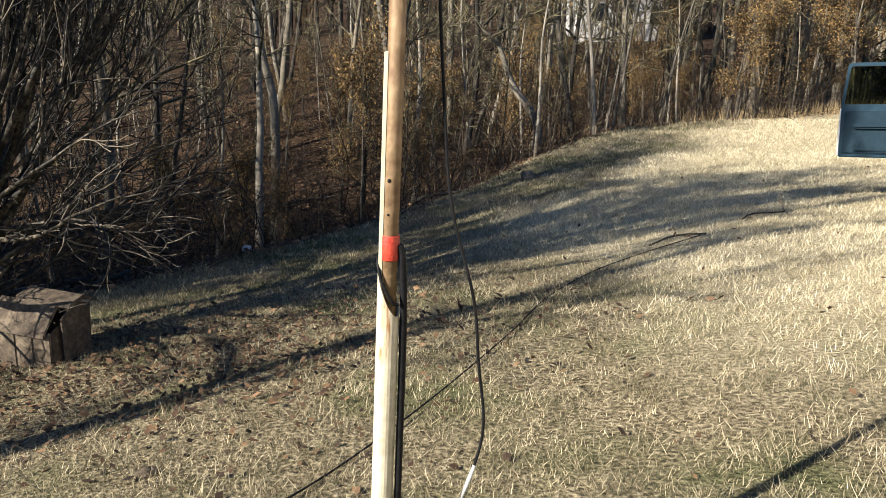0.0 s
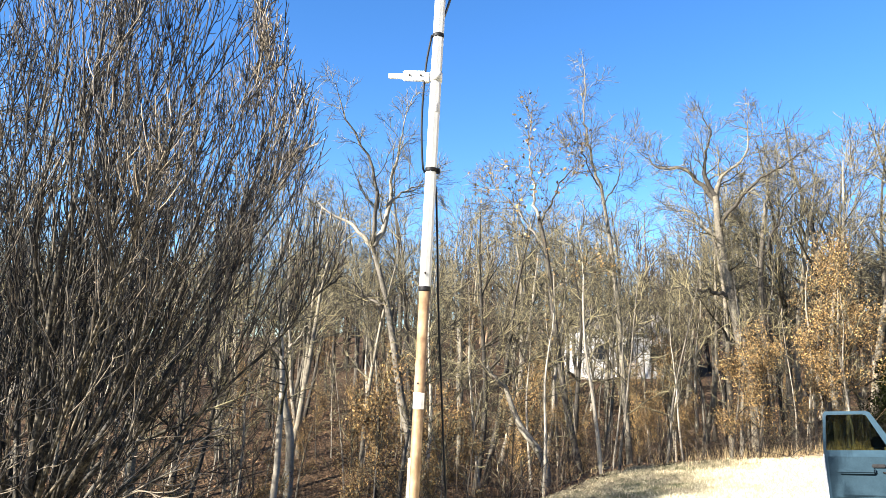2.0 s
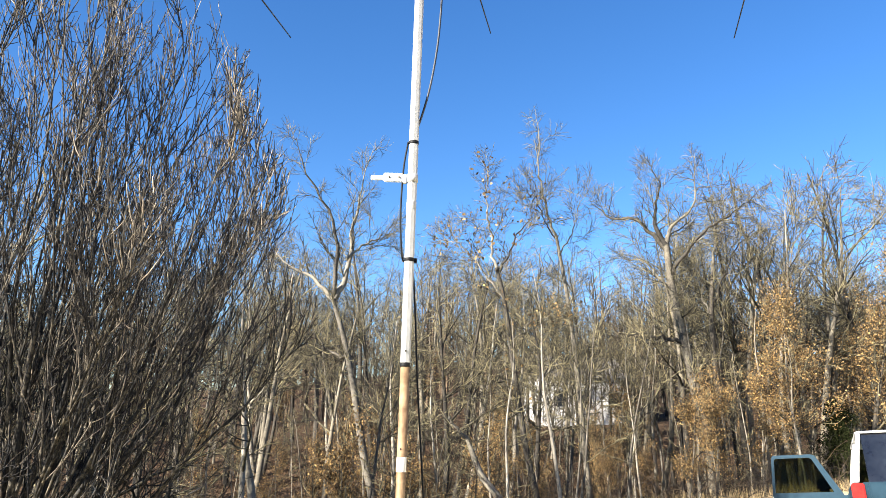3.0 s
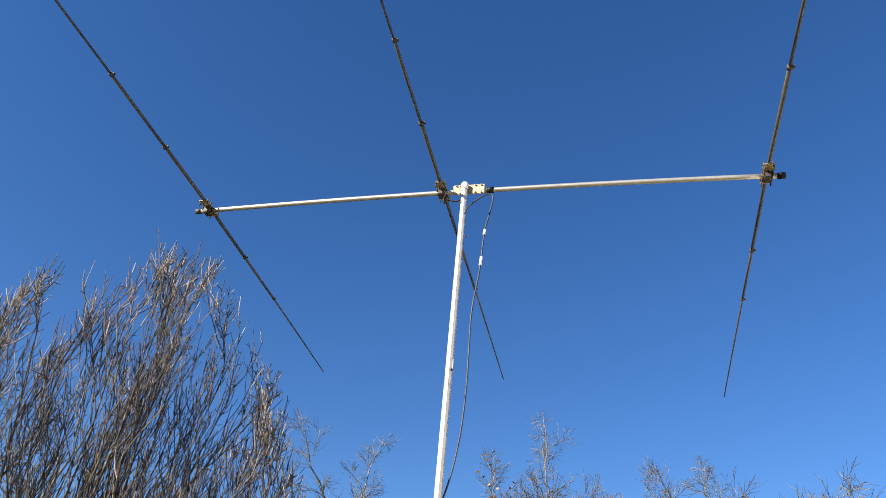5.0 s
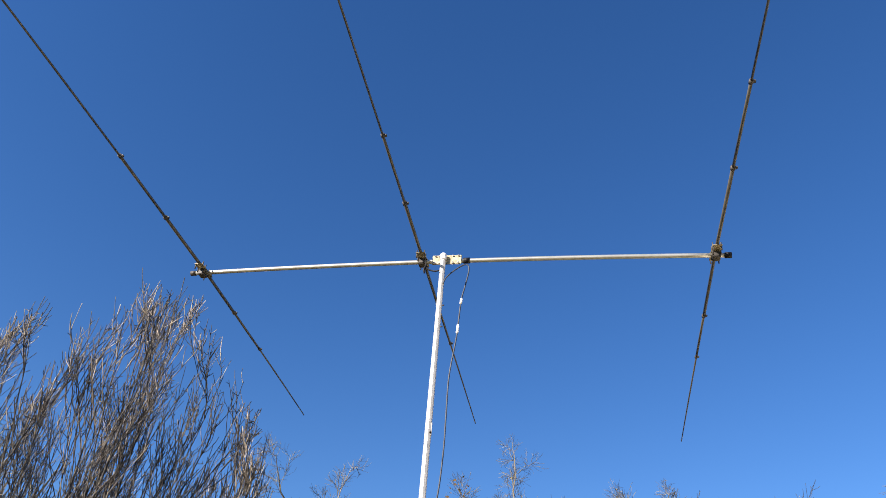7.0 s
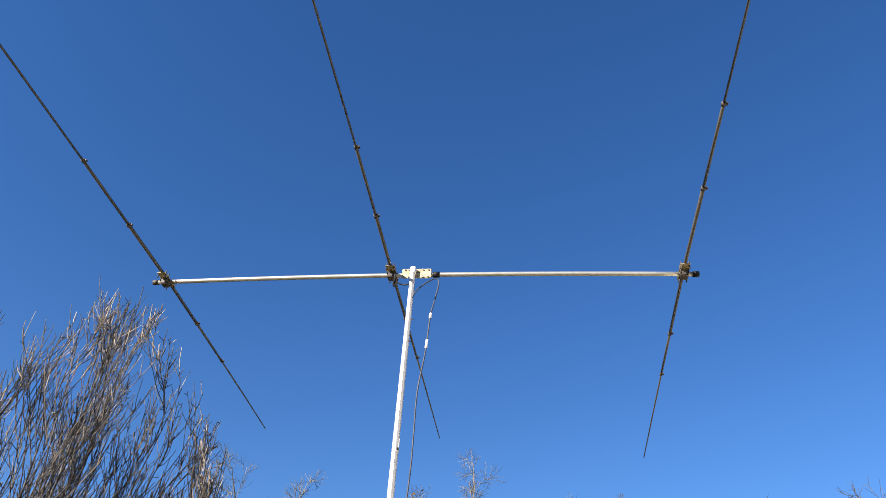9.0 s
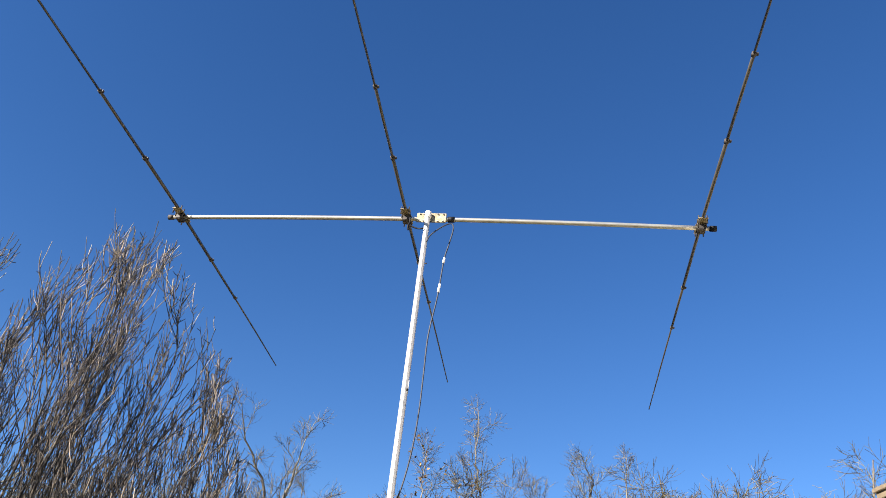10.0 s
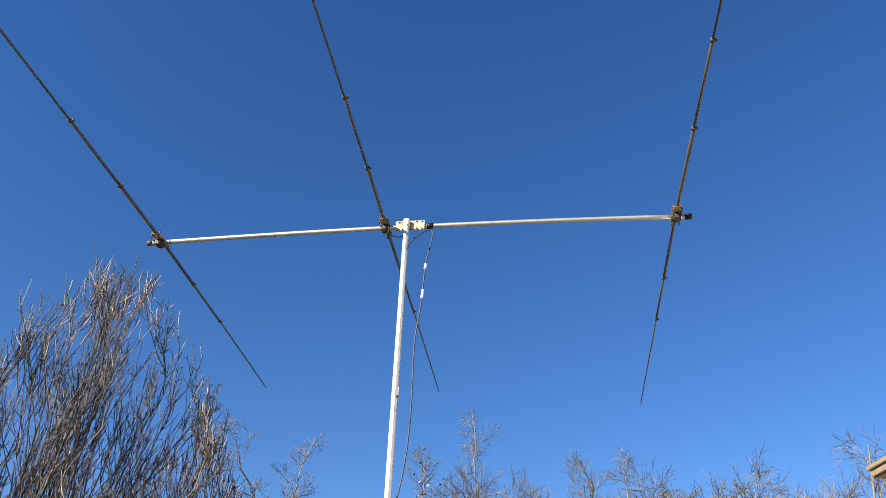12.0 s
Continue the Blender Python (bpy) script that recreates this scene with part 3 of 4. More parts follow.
scatter(protos, 150, (-32, 38), (12, 42), 1.5, (0.65, 1.0), 4.0)
scatter(protos, 18, (10, 24), (25, 34), 1.6, (0.95, 1.2), 3.0)
scatter(protos, 110, (-45, 60), (38, 64), 2.5, (0.85, 1.2), 12.0)
scatter(saplings, 130, (-18, 28), (7, 36), 0.5, (0.6, 1.25), 0.8)
scatter(oaks, 14, (-10, 32), (20, 44), 3.0, (0.5, 0.9), 4.0)
for ox, oy, osc, k in ((7.3, 20.6, 0.75, 1), (8.3, 21.3, 0.8, 1), (11.6, 22.9, 0.95, 0), (12.8, 24.0, 1.0, 0), (10.8, 23.2, 0.9, 1), (-2.4, 16.6, 0.95, 1), (-1.2, 17.5, 0.8, 1), (1.4, 21.5, 0.8, 1), (14.8, 24.5, 1.2, 0), (16.0, 25.5, 1.0, 0)):
    place(oaks[k], ox, oy, ox * 77, osc)
scatter(protos, 16, (-17, -6.8), (5.5, 13), 1.3, (0.6, 0.95), 0.6)
scatter(protos, 12, (-21, -8.5), (-3.0, 5.0), 1.7, (0.6, 0.9), -50)
# Out of view on the left: trees added to throw shade over the lawn.
for sx, sy, ssc in ((-6.9, -1.3, 0.9), (-7.8, 1.4, 0.95), (-8.3, 2.7, 0.9), (-9.0, 4.1, 1.0), (-10.2, 3.2, 1.0)):
    place(protos[2], sx, sy, sx * 50, ssc)
scatter(protos, 16, (3.5, 12), (28, 46), 1.2, (0.6, 0.9), 3.0)
for tx, ty, tsc, k in ((11.2, 25.5, 1.05, 0), (12.7, 27.0, 1.15, 1), (13.9, 26.5, 1.05, 2), (15.2, 29.0, 1.2, 0), (10.5, 28.0, 1.15, 1), (6.4, 29.0, 1.0, 0), (-0.6, 27.0, 0.95, 1)):
    place(protos[k], tx, ty, tx * 61, tsc)
scatter(oaks, 22, (-7, 9), (11, 27), 1.3, (0.35, 0.65), 1.2)
# Unseen trees on the sun side, added to shade the left of the wood.
for k in range(26):
    sx, c = rng_w.uniform(-21, -10), rng_w.uniform(9.5, 13)
    place(protos[k % 3], sx, c + 0.7 * sx, sx * 91, rng_w.uniform(0.75, 1.05))
for tx, ty, tsc, k in ((16.8, 27.0, 1.2, 0), (18.0, 28.0, 1.25, 1), (19.6, 27.5, 1.3, 0), (21.0, 29.0, 1.25, 1), (14.4, 27.2, 1.15, 1)):
    place(protos[k], tx, ty, tx * 47, tsc)
place(protos[0], -8.5, -2.9, 15, 0.75)
# More unseen trees farther left, added to keep sun off the wood floor.
for k in range(30):
    sx, c = rng_w.uniform(-25, -16), rng_w.uniform(12, 23)
    place(protos[k % 3], sx, c + 0.7 * sx, sx * 83, rng_w.uniform(0.85, 1.1))
scatter(saplings, 40, (1.5, 12), (17, 30), 0.4, (0.9, 1.5), 0.5)


def far_woods():
    """The thin grey crowns along the far skyline."""
    rng = np.random.default_rng(9)
    lines = []
    for _ in range(900):
        a = rng.uniform(-1.15, 1.15)
        d = rng.uniform(52, 125)
        x, y = d * math.sin(a), d * math.cos(a)
        z = G(x, y)
        h = rng.uniform(8, 12)
        t = shoot(rng, (x, y, z), (0, 0, 1), h, 0.15, 0.02, 5, 0.04, 0)
        lines.append(t)
        lines += side_shoots(rng, t, 34, 0.15, 0.85, h * 0.33, 0.5, 4, 0.22, 0.06, least=0.016)
    v, f = tubes(lines, 3)
    ob = part("far_woods", mesh_np("far_woods", v, f, True), BRUSH_TWIG)
    tagged(ob, "distant bare grey winter woods on the hill", "woods", kind="stuff")


far_woods()


def brush():
    """Dead weeds, vines and thin stems below the trees."""
    rng = np.random.default_rng(19)
    lines = []
    while len(lines) < 16000:
        x, y = rng.uniform(-16, 24), rng.uniform(5, 34)
        d = beyond(x, y)
        if d < 0.1 or rng.random() > math.exp(-d / 9):
            continue
        h = rng.uniform(0.5, 2.0) * (1.5 if rng.random() < 0.25 else 1.0)
        s = shoot(rng, (x, y, G(x, y) - 0.05), (rng.normal(0, 0.45), rng.normal(0, 0.45), 1), h, 0.010, 0.004, 5, 0.24, -0.05)
        lines.append(s)
        lines += side_shoots(rng, s, 5, 0.25, 0.9, h * 0.5, 0.7, 4, 0.25, -0.02)
    v, f = tubes(lines, 3)
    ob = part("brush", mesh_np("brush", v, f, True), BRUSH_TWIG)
    tagged(ob, "tangled dead weeds and thin stems under the trees", "brush", kind="stuff")


brush()


def litter():
    rng = np.random.default_rng(29)
    n = 90000
    x, y = rng.uniform(-16, 26, n), rng.uniform(3, 40, n)
    d = beyond(x, y)
    keep = (d > -0.6) & (rng.random(n) < np.clip(0.25 + d / 1.5, 0, 1))
    x, y = x[keep], y[keep]
    m = 3600
    px, py = rng.normal(-2.0, 1.3, m), rng.normal(3.4, 0.8, m)
    qx, qy = rng.uniform(-3, 7, 500), rng.uniform(0, 12, 500)
    m += 500
    x, y = np.concatenate([x, px, qx]), np.concatenate([y, py, qy])
    c = np.stack([x, y, rise(x, y) + rng.uniform(0.0, 0.05, len(x))], -1)
    a = rng.uniform(0, 2 * np.pi, len(x))
    s = np.where(np.arange(len(x)) < len(x) - m, rng.uniform(0.03, 0.07, len(x)), rng.uniform(0.014, 0.034, len(x)))[:, None]
    u = np.stack([np.cos(a), np.sin(a), rng.normal(0, 0.35, len(x))], -1) * s
    w = np.stack([-np.sin(a), np.cos(a), rng.normal(0, 0.35, len(x))], -1) * s * 0.6
    v = np.stack([c - u, c + w, c + u, c - w], 1).reshape(-1, 3)
    ob = part("leaf_litter", mesh_np("leaf_litter", v, np.arange(len(v)).reshape(-1, 4)), LITTER_LEAF)
    tagged(ob, "fallen brown oak leaves scattered over the ground", "leaves", kind="stuff")


litter()


def blades(name, label, x, y, h, wid, mat_, seed, lean=0.5):
    rng = np.random.default_rng(seed)
    n = len(x)
    z = rise(x, y)
    a = rng.uniform(0, 2 * np.pi, n)
    tip = rng.normal(0, lean, (n, 2)) * h[:, None]
    b = np.stack([x, y, z - 0.01], -1)
    side = np.stack([np.cos(a), np.sin(a), np.zeros(n)], -1) * wid[:, None]
    top = np.stack([x + tip[:, 0], y + tip[:, 1], z + h], -1)
    v = np.stack([b - side, b + side, top], 1).reshape(-1, 3)
    ob = part(name, mesh_np(name, v, np.arange(3 * n).reshape(-1, 3)), mat_)
    tagged(ob, label, "grass", kind="stuff")


def lawn():
    rng = np.random.default_rng(39)
    n = 1150000
    r = 24 * rng.random(n) ** 0.9
    a = rng.normal(0, 0.75, n)
    x, y = r * np.sin(a) + 0.3, -2.2 + r * np.cos(a)
    cell = np.sin(np.floor(x * 9.1 + 0.4 * np.sin(y * 7)) * 12.9898 + np.floor(y * 9.1 + 0.4 * np.sin(x * 6)) * 78.233) * 43758.5453
    thick = cell - np.floor(cell)
    keep = (beyond(x, y) < 0.4) & (rng.random(n) < 0.3 + 0.7 * thick)
    x, y, r, thick = x[keep], y[keep], r[keep], thick[keep]
    h = rng.uniform(0.012, 0.046, len(x)) * (0.55 + 0.9 * thick) * (1 + 0.02 * r)
    w = rng.uniform(0.0009, 0.0021, len(x)) * (0.7 + 0.16 * r)
    dry = rng.random(len(x)) < sunlit_share(x, y) * 0.85
    g = ~dry
    blades("lawn_grass", "short dormant brown lawn grass with green tufts", x[g], y[g], h[g], w[g], GRASS, 3, 0.75)
    blades("straw_grass", "straw-coloured lawn grass on the rise, paled by painted sunlight", x[dry], y[dry], h[dry], w[dry], SUNLIT_STRAW, 5, 0.75)
    m = 9000
    x = rng.uniform(-1, 22, m)
    y = np.interp(x, EDGE_X, EDGE_Y) + rng.normal(0.7, 0.6, m)
    keep = rng.random(m) < np.clip((x - 4.5) / 9, 0.02, 0.5)
    x, y = x[keep], y[keep]
    blades("tall_grass", "tall golden dry grass along the edge of the woods", x, y, rng.uniform(0.12, 0.5, len(x)), rng.uniform(0.003, 0.008, len(x)), TALL_GRASS, 4, 0.3)


lawn()


def fallen_wood():
    """Dead limbs lying on the leaf litter."""
    rng = np.random.default_rng(61)
    for _ in range(34):
        x = rng.uniform(-9, 13)
        y = float(np.interp(x, EDGE_X, EDGE_Y)) + rng.uniform(1.0, 13)
        a, ll = rng.uniform(0, 6.28), rng.uniform(0.8, 3.2)
        pts = []
        for k in range(5):
            q = ll * (k / 4 - 0.5)
            px, py = x + q * math.cos(a) + rng.normal(0, 0.06), y + q * math.sin(a) + rng.normal(0, 0.06)
            pts.append((px, py, G(px, py) + 0.05 + 0.04 * rng.random()))
        p = curve_points(pts, 12)
        r = rng.uniform(0.025, 0.07)
        v, f = tubes([(p, np.linspace(r, r * 0.4, len(p)))], 7)
        ob = part("fallen_limb", mesh_np("fallen_limb", v, f, True), BARK_PALE if rng.random() < 0.4 else BARK_GREY)
        tagged(ob, "dead limb lying on the woodland leaf litter", "log", "fallen limbs")


fallen_wood()


def evergreen_bush(x, y, h):
    rng = np.random.default_rng(49)
    t = thing("cedar", "dark green cedar bush at the wood edge", "tree", (x, y, G(x, y)))
    trunk = shoot(rng, (0, 0, -0.1), (0, 0, 1), h, 0.07, 0.01, 8, 0.03, 0)
    limbs = side_shoots(rng, trunk, 46, 0.08, 1.1, h * 0.42, 0.4, 5, 0.1, 0.06, taper=0.85)
    v, f = tubes([trunk] + limbs, 5)
    part("trunk", mesh_np("trunk", v, f, True), BARK_DARK, t)
    v, f = leaf_quads(rng, sample_lines(rng, limbs, 330, 0.09), 0.034)
    part("foliage", mesh_np("foliage", v, f), EVERGREEN, t)


evergreen_bush(13.4, 23.6, 3.0)


# ---- mast and antenna ----
def ring(name, r, z0, z1, mat_, parent, label="", sides=20, x=0.0, y=0.0, tilt=0.0):
    zs = [z0, z0 + 0.002, z1 - 0.002, z1]
    me = tube_mesh(name, [([(x, y, z) for z in zs], [r * 0.96, r, r, r * 0.96])], sides)
    return part(name, me, mat_, parent, label)


mast = thing("antenna_mast", "slim telescoped metal antenna mast, cream base, rusty middle, aluminium top", "mast", (0, 0, G(0, 0)))
mz = -G(0, 0)


def lower_tube():
    """Cream base tube with a slanted, split top."""
    bm = bmesh.new()
    n, r, t = 24, 0.0240, 0.003
    rings = []
    for rad, flip in ((r, 0), (r - t, 1)):
        lo, hi = [], []
        for i in range(n):
            a = 2 * math.pi * i / n
            x, y = rad * math.cos(a), rad * math.sin(a)
            lo.append(bm.verts.new((x, y, -0.35)))
            hi.append(bm.verts.new((x, y, mz + 0.985 - 0.055 * math.cos(a + 0.5))))
        rings.append((lo, hi))
    for (lo, hi), sgn in zip(rings, (1, -1)):
        for i in range(n):
            j = (i + 1) % n
            q = (lo[i], lo[j], hi[j], hi[i])
            bm.faces.new(q if sgn > 0 else q[::-1])
    for i in range(n):
        j = (i + 1) % n
        bm.faces.new((rings[0][1][i], rings[0][1][j], rings[1][1][j], rings[1][1][i]))
    return bm


def cream_rusted():
    m = material("cream_paint_rust", (0.46, 0.40, 0.28), (0.62, 0.56, 0.42), 9.0, 0.5, bump=0.08)
    n, l = m.node_tree.nodes, m.node_tree.links
    b = n["Principled BSDF"]
    old = b.inputs["Base Color"].links[0].from_socket
    co = n.new("ShaderNodeTexCoord")
    mp = n.new("ShaderNodeMapping")
    mp.inputs["Scale"].default_value = (26, 26, 5)
    no = n.new("ShaderNodeTexNoise")
    no.inputs["Scale"].default_value, no.inputs["Detail"].default_value = 1.0, 8
    l.new(co.outputs["Object"], mp.inputs[0])
    l.new(mp.outputs[0], no.inputs["Vector"])
    r = n.new("ShaderNodeValToRGB")
    r.color_ramp.elements[0].position, r.color_ramp.elements[1].position = 0.61, 0.68
    l.new(no.outputs[0], r.inputs[0])
    mx = n.new("ShaderNodeMix")
    mx.data_type = "RGBA"
    l.new(r.outputs[0], mx.inputs[0])
    l.new(old, mx.inputs[6])
    mx.inputs[7].default_value = (0.30, 0.15, 0.06, 1)
    l.new(mx.outputs[2], b.inputs["Base Color"])
    return m


part("base_tube", lower_tube(), cream_rusted(), mast, "cream painted base tube with rust runs and a slanted cut top")
part("middle_tube", tube_mesh("middle_tube", [([(0, 0, mz + 0.7), (0, 0, mz + 1.3), (0, 0, mz + 2.03)], [0.0170] * 3)], 24), RUST, mast, "rusty brown steel tube")
part("back_strip", box(-0.0222, -0.012, -0.012, 0.010, mz + 0.9, mz + 1.47, 0.002), CREAM, mast, "narrow cream strip of split tube")
top_mesh = tube_mesh("top_tube", [([(0, 0, mz + 1.995), (0, 0, mz + 3.4), (0, 0, mz + 4.77)], [0.0185, 0.0185, 0.0170])], 8)
top_mesh.polygons.foreach_set("use_smooth", np.zeros(len(top_mesh.polygons), dtype=bool))
part("top_tube", top_mesh, ALUMINIUM, mast, "pale eight-sided aluminium tube")
ring("cap", 0.0205, mz + 4.762, mz + 4.805, WHITE, mast, "white end cap")
ring("collar", 0.0192, mz + 1.992, mz + 2.008, BLACK, mast, "black band where the tubes meet")
for z, r in ((1.22, 0.004), (1.15, 0.0025), (1.70, 0.003)):
    h = part("bolt_hole", tube_mesh("bolt_hole", [([(-0.004, -0.0150, mz + z), (-0.004, -0.0176, mz + z)], [r, r])], 10), BLACK, mast)
part("set_screw", tube_mesh("set_screw", [([(0.0, -0.015, mz + 2.05), (0.0, -0.024, mz + 2.05)], [0.004, 0.004])], 8), STEEL, mast)
ring("red_tape", 0.0195, mz + 1.052, mz + 1.105, RED_TAPE, mast, "red tape wrap with loose end")
ring("silver_label", 0.0175, mz + 1.62, mz + 1.672, WHITE, mast, "torn silver sticker")
ring("tape_band", 0.0195, mz + 2.388, mz + 2.402, BLACK, mast, "black tape tie")
part("tape_tail", box(0.016, 0.030, -0.004, 0.006, mz + 2.383, mz + 2.402, 0.002), BLACK, mast)
ring("tape_band", 0.0195, mz + 2.858, mz + 2.872, BLACK, mast, "black tape tie")
ring("grey_tape", 0.0192, mz + 2.59, mz + 2.625, GREY_TAPE, mast, "grey tape patch", 8)
part("joint_plate", box(0.006, 0.0205, -0.012, 0.012, mz + 3.585, mz + 3.66, 0.002), GREY_TAPE, mast, "grey joint plate with a dark bolt")
part("bolt", tube_mesh("bolt", [([(0.012, -0.011, mz + 3.6), (0.012, -0.026, mz + 3.6)], [0.006, 0.006])], 8), STEEL, mast)
for z in (4.42, 4.27):
    part("bolt", tube_mesh("bolt", [([(0.018, -0.008, mz + z), (0.03, -0.012, mz + z)], [0.004, 0.004])], 8), STEEL, mast)


def side_bracket():
    t = thing("side_bracket", "white metal stand-off bracket clamped to the mast", "bracket", (0, 0, 2.718))
    part("clamp_band", tube_mesh("clamp_band", [([(0, 0, -0.016), (0, 0, 0.016)], [0.0212, 0.0212])], 12), ALUMINIUM, t)
    part("plate", box(-0.112, -0.036, -0.006, 0.006, -0.016, 0.020, 0.003), WHITE, t)
    part("arm", box(-0.162, -0.108, -0.005, 0.005, -0.009, 0.009, 0.002), WHITE, t)
    part("foot", box(-0.04, -0.022, -0.01, 0.01, -0.02, 0.014, 0.002), WHITE, t)
    for x in (-0.09, -0.052):
        part("bolt", tube_mesh("bolt", [([(x, -0.005, 0.003), (x, -0.011, 0.003)], [0.004, 0.004])], 8), STEEL, t)


side_bracket()


def antenna():
    """Three-element beam on a level boom, turned with the boom across the view."""
    t = thing("beam_antenna", "three-element aluminium beam antenna on the mast top", "antenna", (0, 0, 4.756), -12.0)
    v0 = 0.042

    def sag(u):
        return 0.024 - 0.026 * (u / 1.7) ** 2

    boom_line = [(u, v0, sag(u)) for u in np.linspace(-1.73, 1.735, 15)]
    part("boom", tube_mesh("boom", [(boom_line, [0.0142] * 15)], 16), BOOM_METAL, t, "pale aluminium boom tube")
    part("end_plug", tube_mesh("end_plug", [([(1.72, v0, sag(1.72)), (1.758, v0, sag(1.74))], [0.0185, 0.0185])], 14), BLACK, t, "black boom end plug")
    part("end_plug", tube_mesh("end_plug", [([(-1.755, v0, sag(1.74)), (-1.72, v0, sag(1.72))], [0.0172, 0.0172])], 14), STEEL, t)
    part("tape_wrap", tube_mesh("tape_wrap", [([(0.125, v0, 0.024), (0.165, v0, 0.024)], [0.0195, 0.0195])], 14), BLACK, t, "black tape on the boom")
    plate = part("mast_plate", box(-0.075, 0.115, v0 - 0.0245, v0 - 0.0175, -0.016, 0.056, 0.003), CLAMP, t, "tan mast clamp plate")
    for x in (-0.055, -0.03, 0.06, 0.095):
        for z in (-0.007, 0.047):
            part("bolt", tube_mesh("bolt", [([(x, v0 - 0.024, z), (x, v0 - 0.034, z)], [0.0055, 0.0055])], 6), CHROME, plate)
    for u, half, j1, j2, skew in ((-1.67, 2.40, 0.575, 1.14, -0.06), (-0.145, 2.64, 0.57, 1.14, 0.0), (1.67, 2.98, 0.76, 1.36, 0.045)):
        h = sag(u)

        def bent(v):
            return u + skew * max(v, 0.0) / half

        e = part("element", tube_mesh("element", [([(bent(-j1), v0 - j1, h + 0.028), (u, v0, h + 0.028), (bent(j1), v0 + j1, h + 0.028)], [0.0105] * 3)], 10), SHADED_ELEMENT_METAL, t, "telescoped aluminium element")
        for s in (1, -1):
            part("middle_section", tube_mesh("middle_section", [([(bent(s * (j1 - 0.02)), v0 + s * (j1 - 0.02), h + 0.028), (bent(s * j2), v0 + s * j2, h + 0.027)], [0.0085, 0.0085])], 8), SHADED_ELEMENT_METAL, e)
            part("tip_section", tube_mesh("tip_section", [([(bent(s * (j2 - 0.02)), v0 + s * (j2 - 0.02), h + 0.027), (bent(s * (j2 + half) / 2), v0 + s * (j2 + half) / 2, h + 0.022), (bent(s * half), v0 + s * half, h + 0.012)], [0.0062, 0.0058, 0.0045])], 8), SHADED_ELEMENT_METAL, e)
            for j, r in ((j1, 0.0145), (j2, 0.012)):
                c = tube_mesh("hose_clamp", [([(bent(s * j), v0 + s * (j - 0.01), h + 0.028), (bent(s * j), v0 + s * (j + 0.01), h + 0.028)], [r, r])], 10)
                part("hose_clamp", c, STEEL, e)
                part("clamp_screw", box(bent(s * j) + r * 0.6, bent(s * j) + r + 0.009, v0 + s * j - 0.008, v0 + s * j + 0.008, h + 0.022, h + 0.034, 0.002), STEEL, e)
        saddle = part("element_clamp", box(u - 0.03, u + 0.03, v0 - 0.085, v0 + 0.085, h + 0.0165, h + 0.0215, 0.002), CLAMP, t, "element clamp plate with bolts")
        part("saddle", box(u - 0.022, u + 0.022, v0 - 0.03, v0 + 0.03, h - 0.026, h + 0.012, 0.004), STEEL, saddle)
        for x in (-0.024, 0.024):
            for y in (-0.07, -0.03, 0.03, 0.07):
                part("bolt", tube_mesh("bolt", [([(u + x, v0 + y, h + 0.045), (u + x, v0 + y, h - 0.012)], [0.0042, 0.0042])], 6), STEEL, saddle)
    feed = cable_mesh("feed_lead", [(-0.115, v0 - 0.05, 0.0), (-0.10, v0 - 0.05, -0.06), (-0.05, -0.01, -0.085), (-0.015, -0.024, -0.09)], 0.005, 20)
    part("feed_lead", feed, BLACK, t, "short black feed lead")
    part("feed_tail", cable_mesh("feed_tail", [(-0.105, v0 - 0.05, -0.03), (-0.115, v0 - 0.06, -0.075), (-0.11, v0 - 0.055, -0.10)], 0.006, 12), BLACK, t)
    return t


antenna()

coax_top = tagged(part("coax_cable", cable_mesh("coax_cable", [(0.012, -0.021, 4.57), (0.03, -0.02, 4.62), (0.085, -0.012, 4.69), (0.145, -0.01, 4.735), (0.168, -0.012, 4.70), (0.150, -0.012, 4.57), (0.132, -0.012, 4.46), (0.118, -0.01, 4.2), (0.092, -0.008, 3.95), (0.092, -0.004, 3.7), (0.092, 0.0, 3.5), (0.08, 0.004, 3.28), (0.05, 0.012, 3.08), (0.005, 0.026, 2.92), (-0.022, 0.006, 2.865)], 0.0046, 90), GREY_CABLE),
                  "grey coaxial cable drooping beside the mast", "cable")
for p0, p1 in (((0.134, -0.012, 4.475), (0.130, -0.012, 4.44)), ((0.124, -0.011, 4.29), (0.120, -0.01, 4.235))):
    part("white_tie", tube_mesh("white_tie", [([p0, p1], [0.0075, 0.0075])], 8), WHITE, coax_top, "white tie on the cable")
tagged(part("coax_cable", cable_mesh("coax_cable", [(-0.022, -0.004, 2.865), (-0.036, -0.006, 2.75), (-0.04, -0.004, 2.57), (-0.03, 0.0, 2.42), (-0.02, 0.018, 2.39), (0.012, 0.03, 2.36), (0.028, 0.026, 2.2), (0.046, 0.022, 1.94), (0.075, 0.04, 1.6), (0.09, 0.05, 1.43), (0.12, 0.05, 1.17), (0.18, 0.05, 0.96), (0.2, 0.05, 0.81), (0.22, 0.05, 0.67), (0.21, 0.05, 0.57), (0.175, 0.05, 0.44), (0.13, 0.05, 0.2), (0.16, 0.06, 0.0), (0.3, 0.2, G(0.3, 0.2) + 0.01)], 0.0036, 120), BLACK),
       "thin black cable hanging free beside the mast", "cable")
tagged(part("cable_splice", tube_mesh("cable_splice", [([(0.207, 0.05, 0.555), (0.196, 0.05, 0.515), (0.182, 0.05, 0.465)], [0.0042, 0.0058, 0.0045])], 8), GREY_TAPE), "silver tape splice on the hanging cable", "tape")
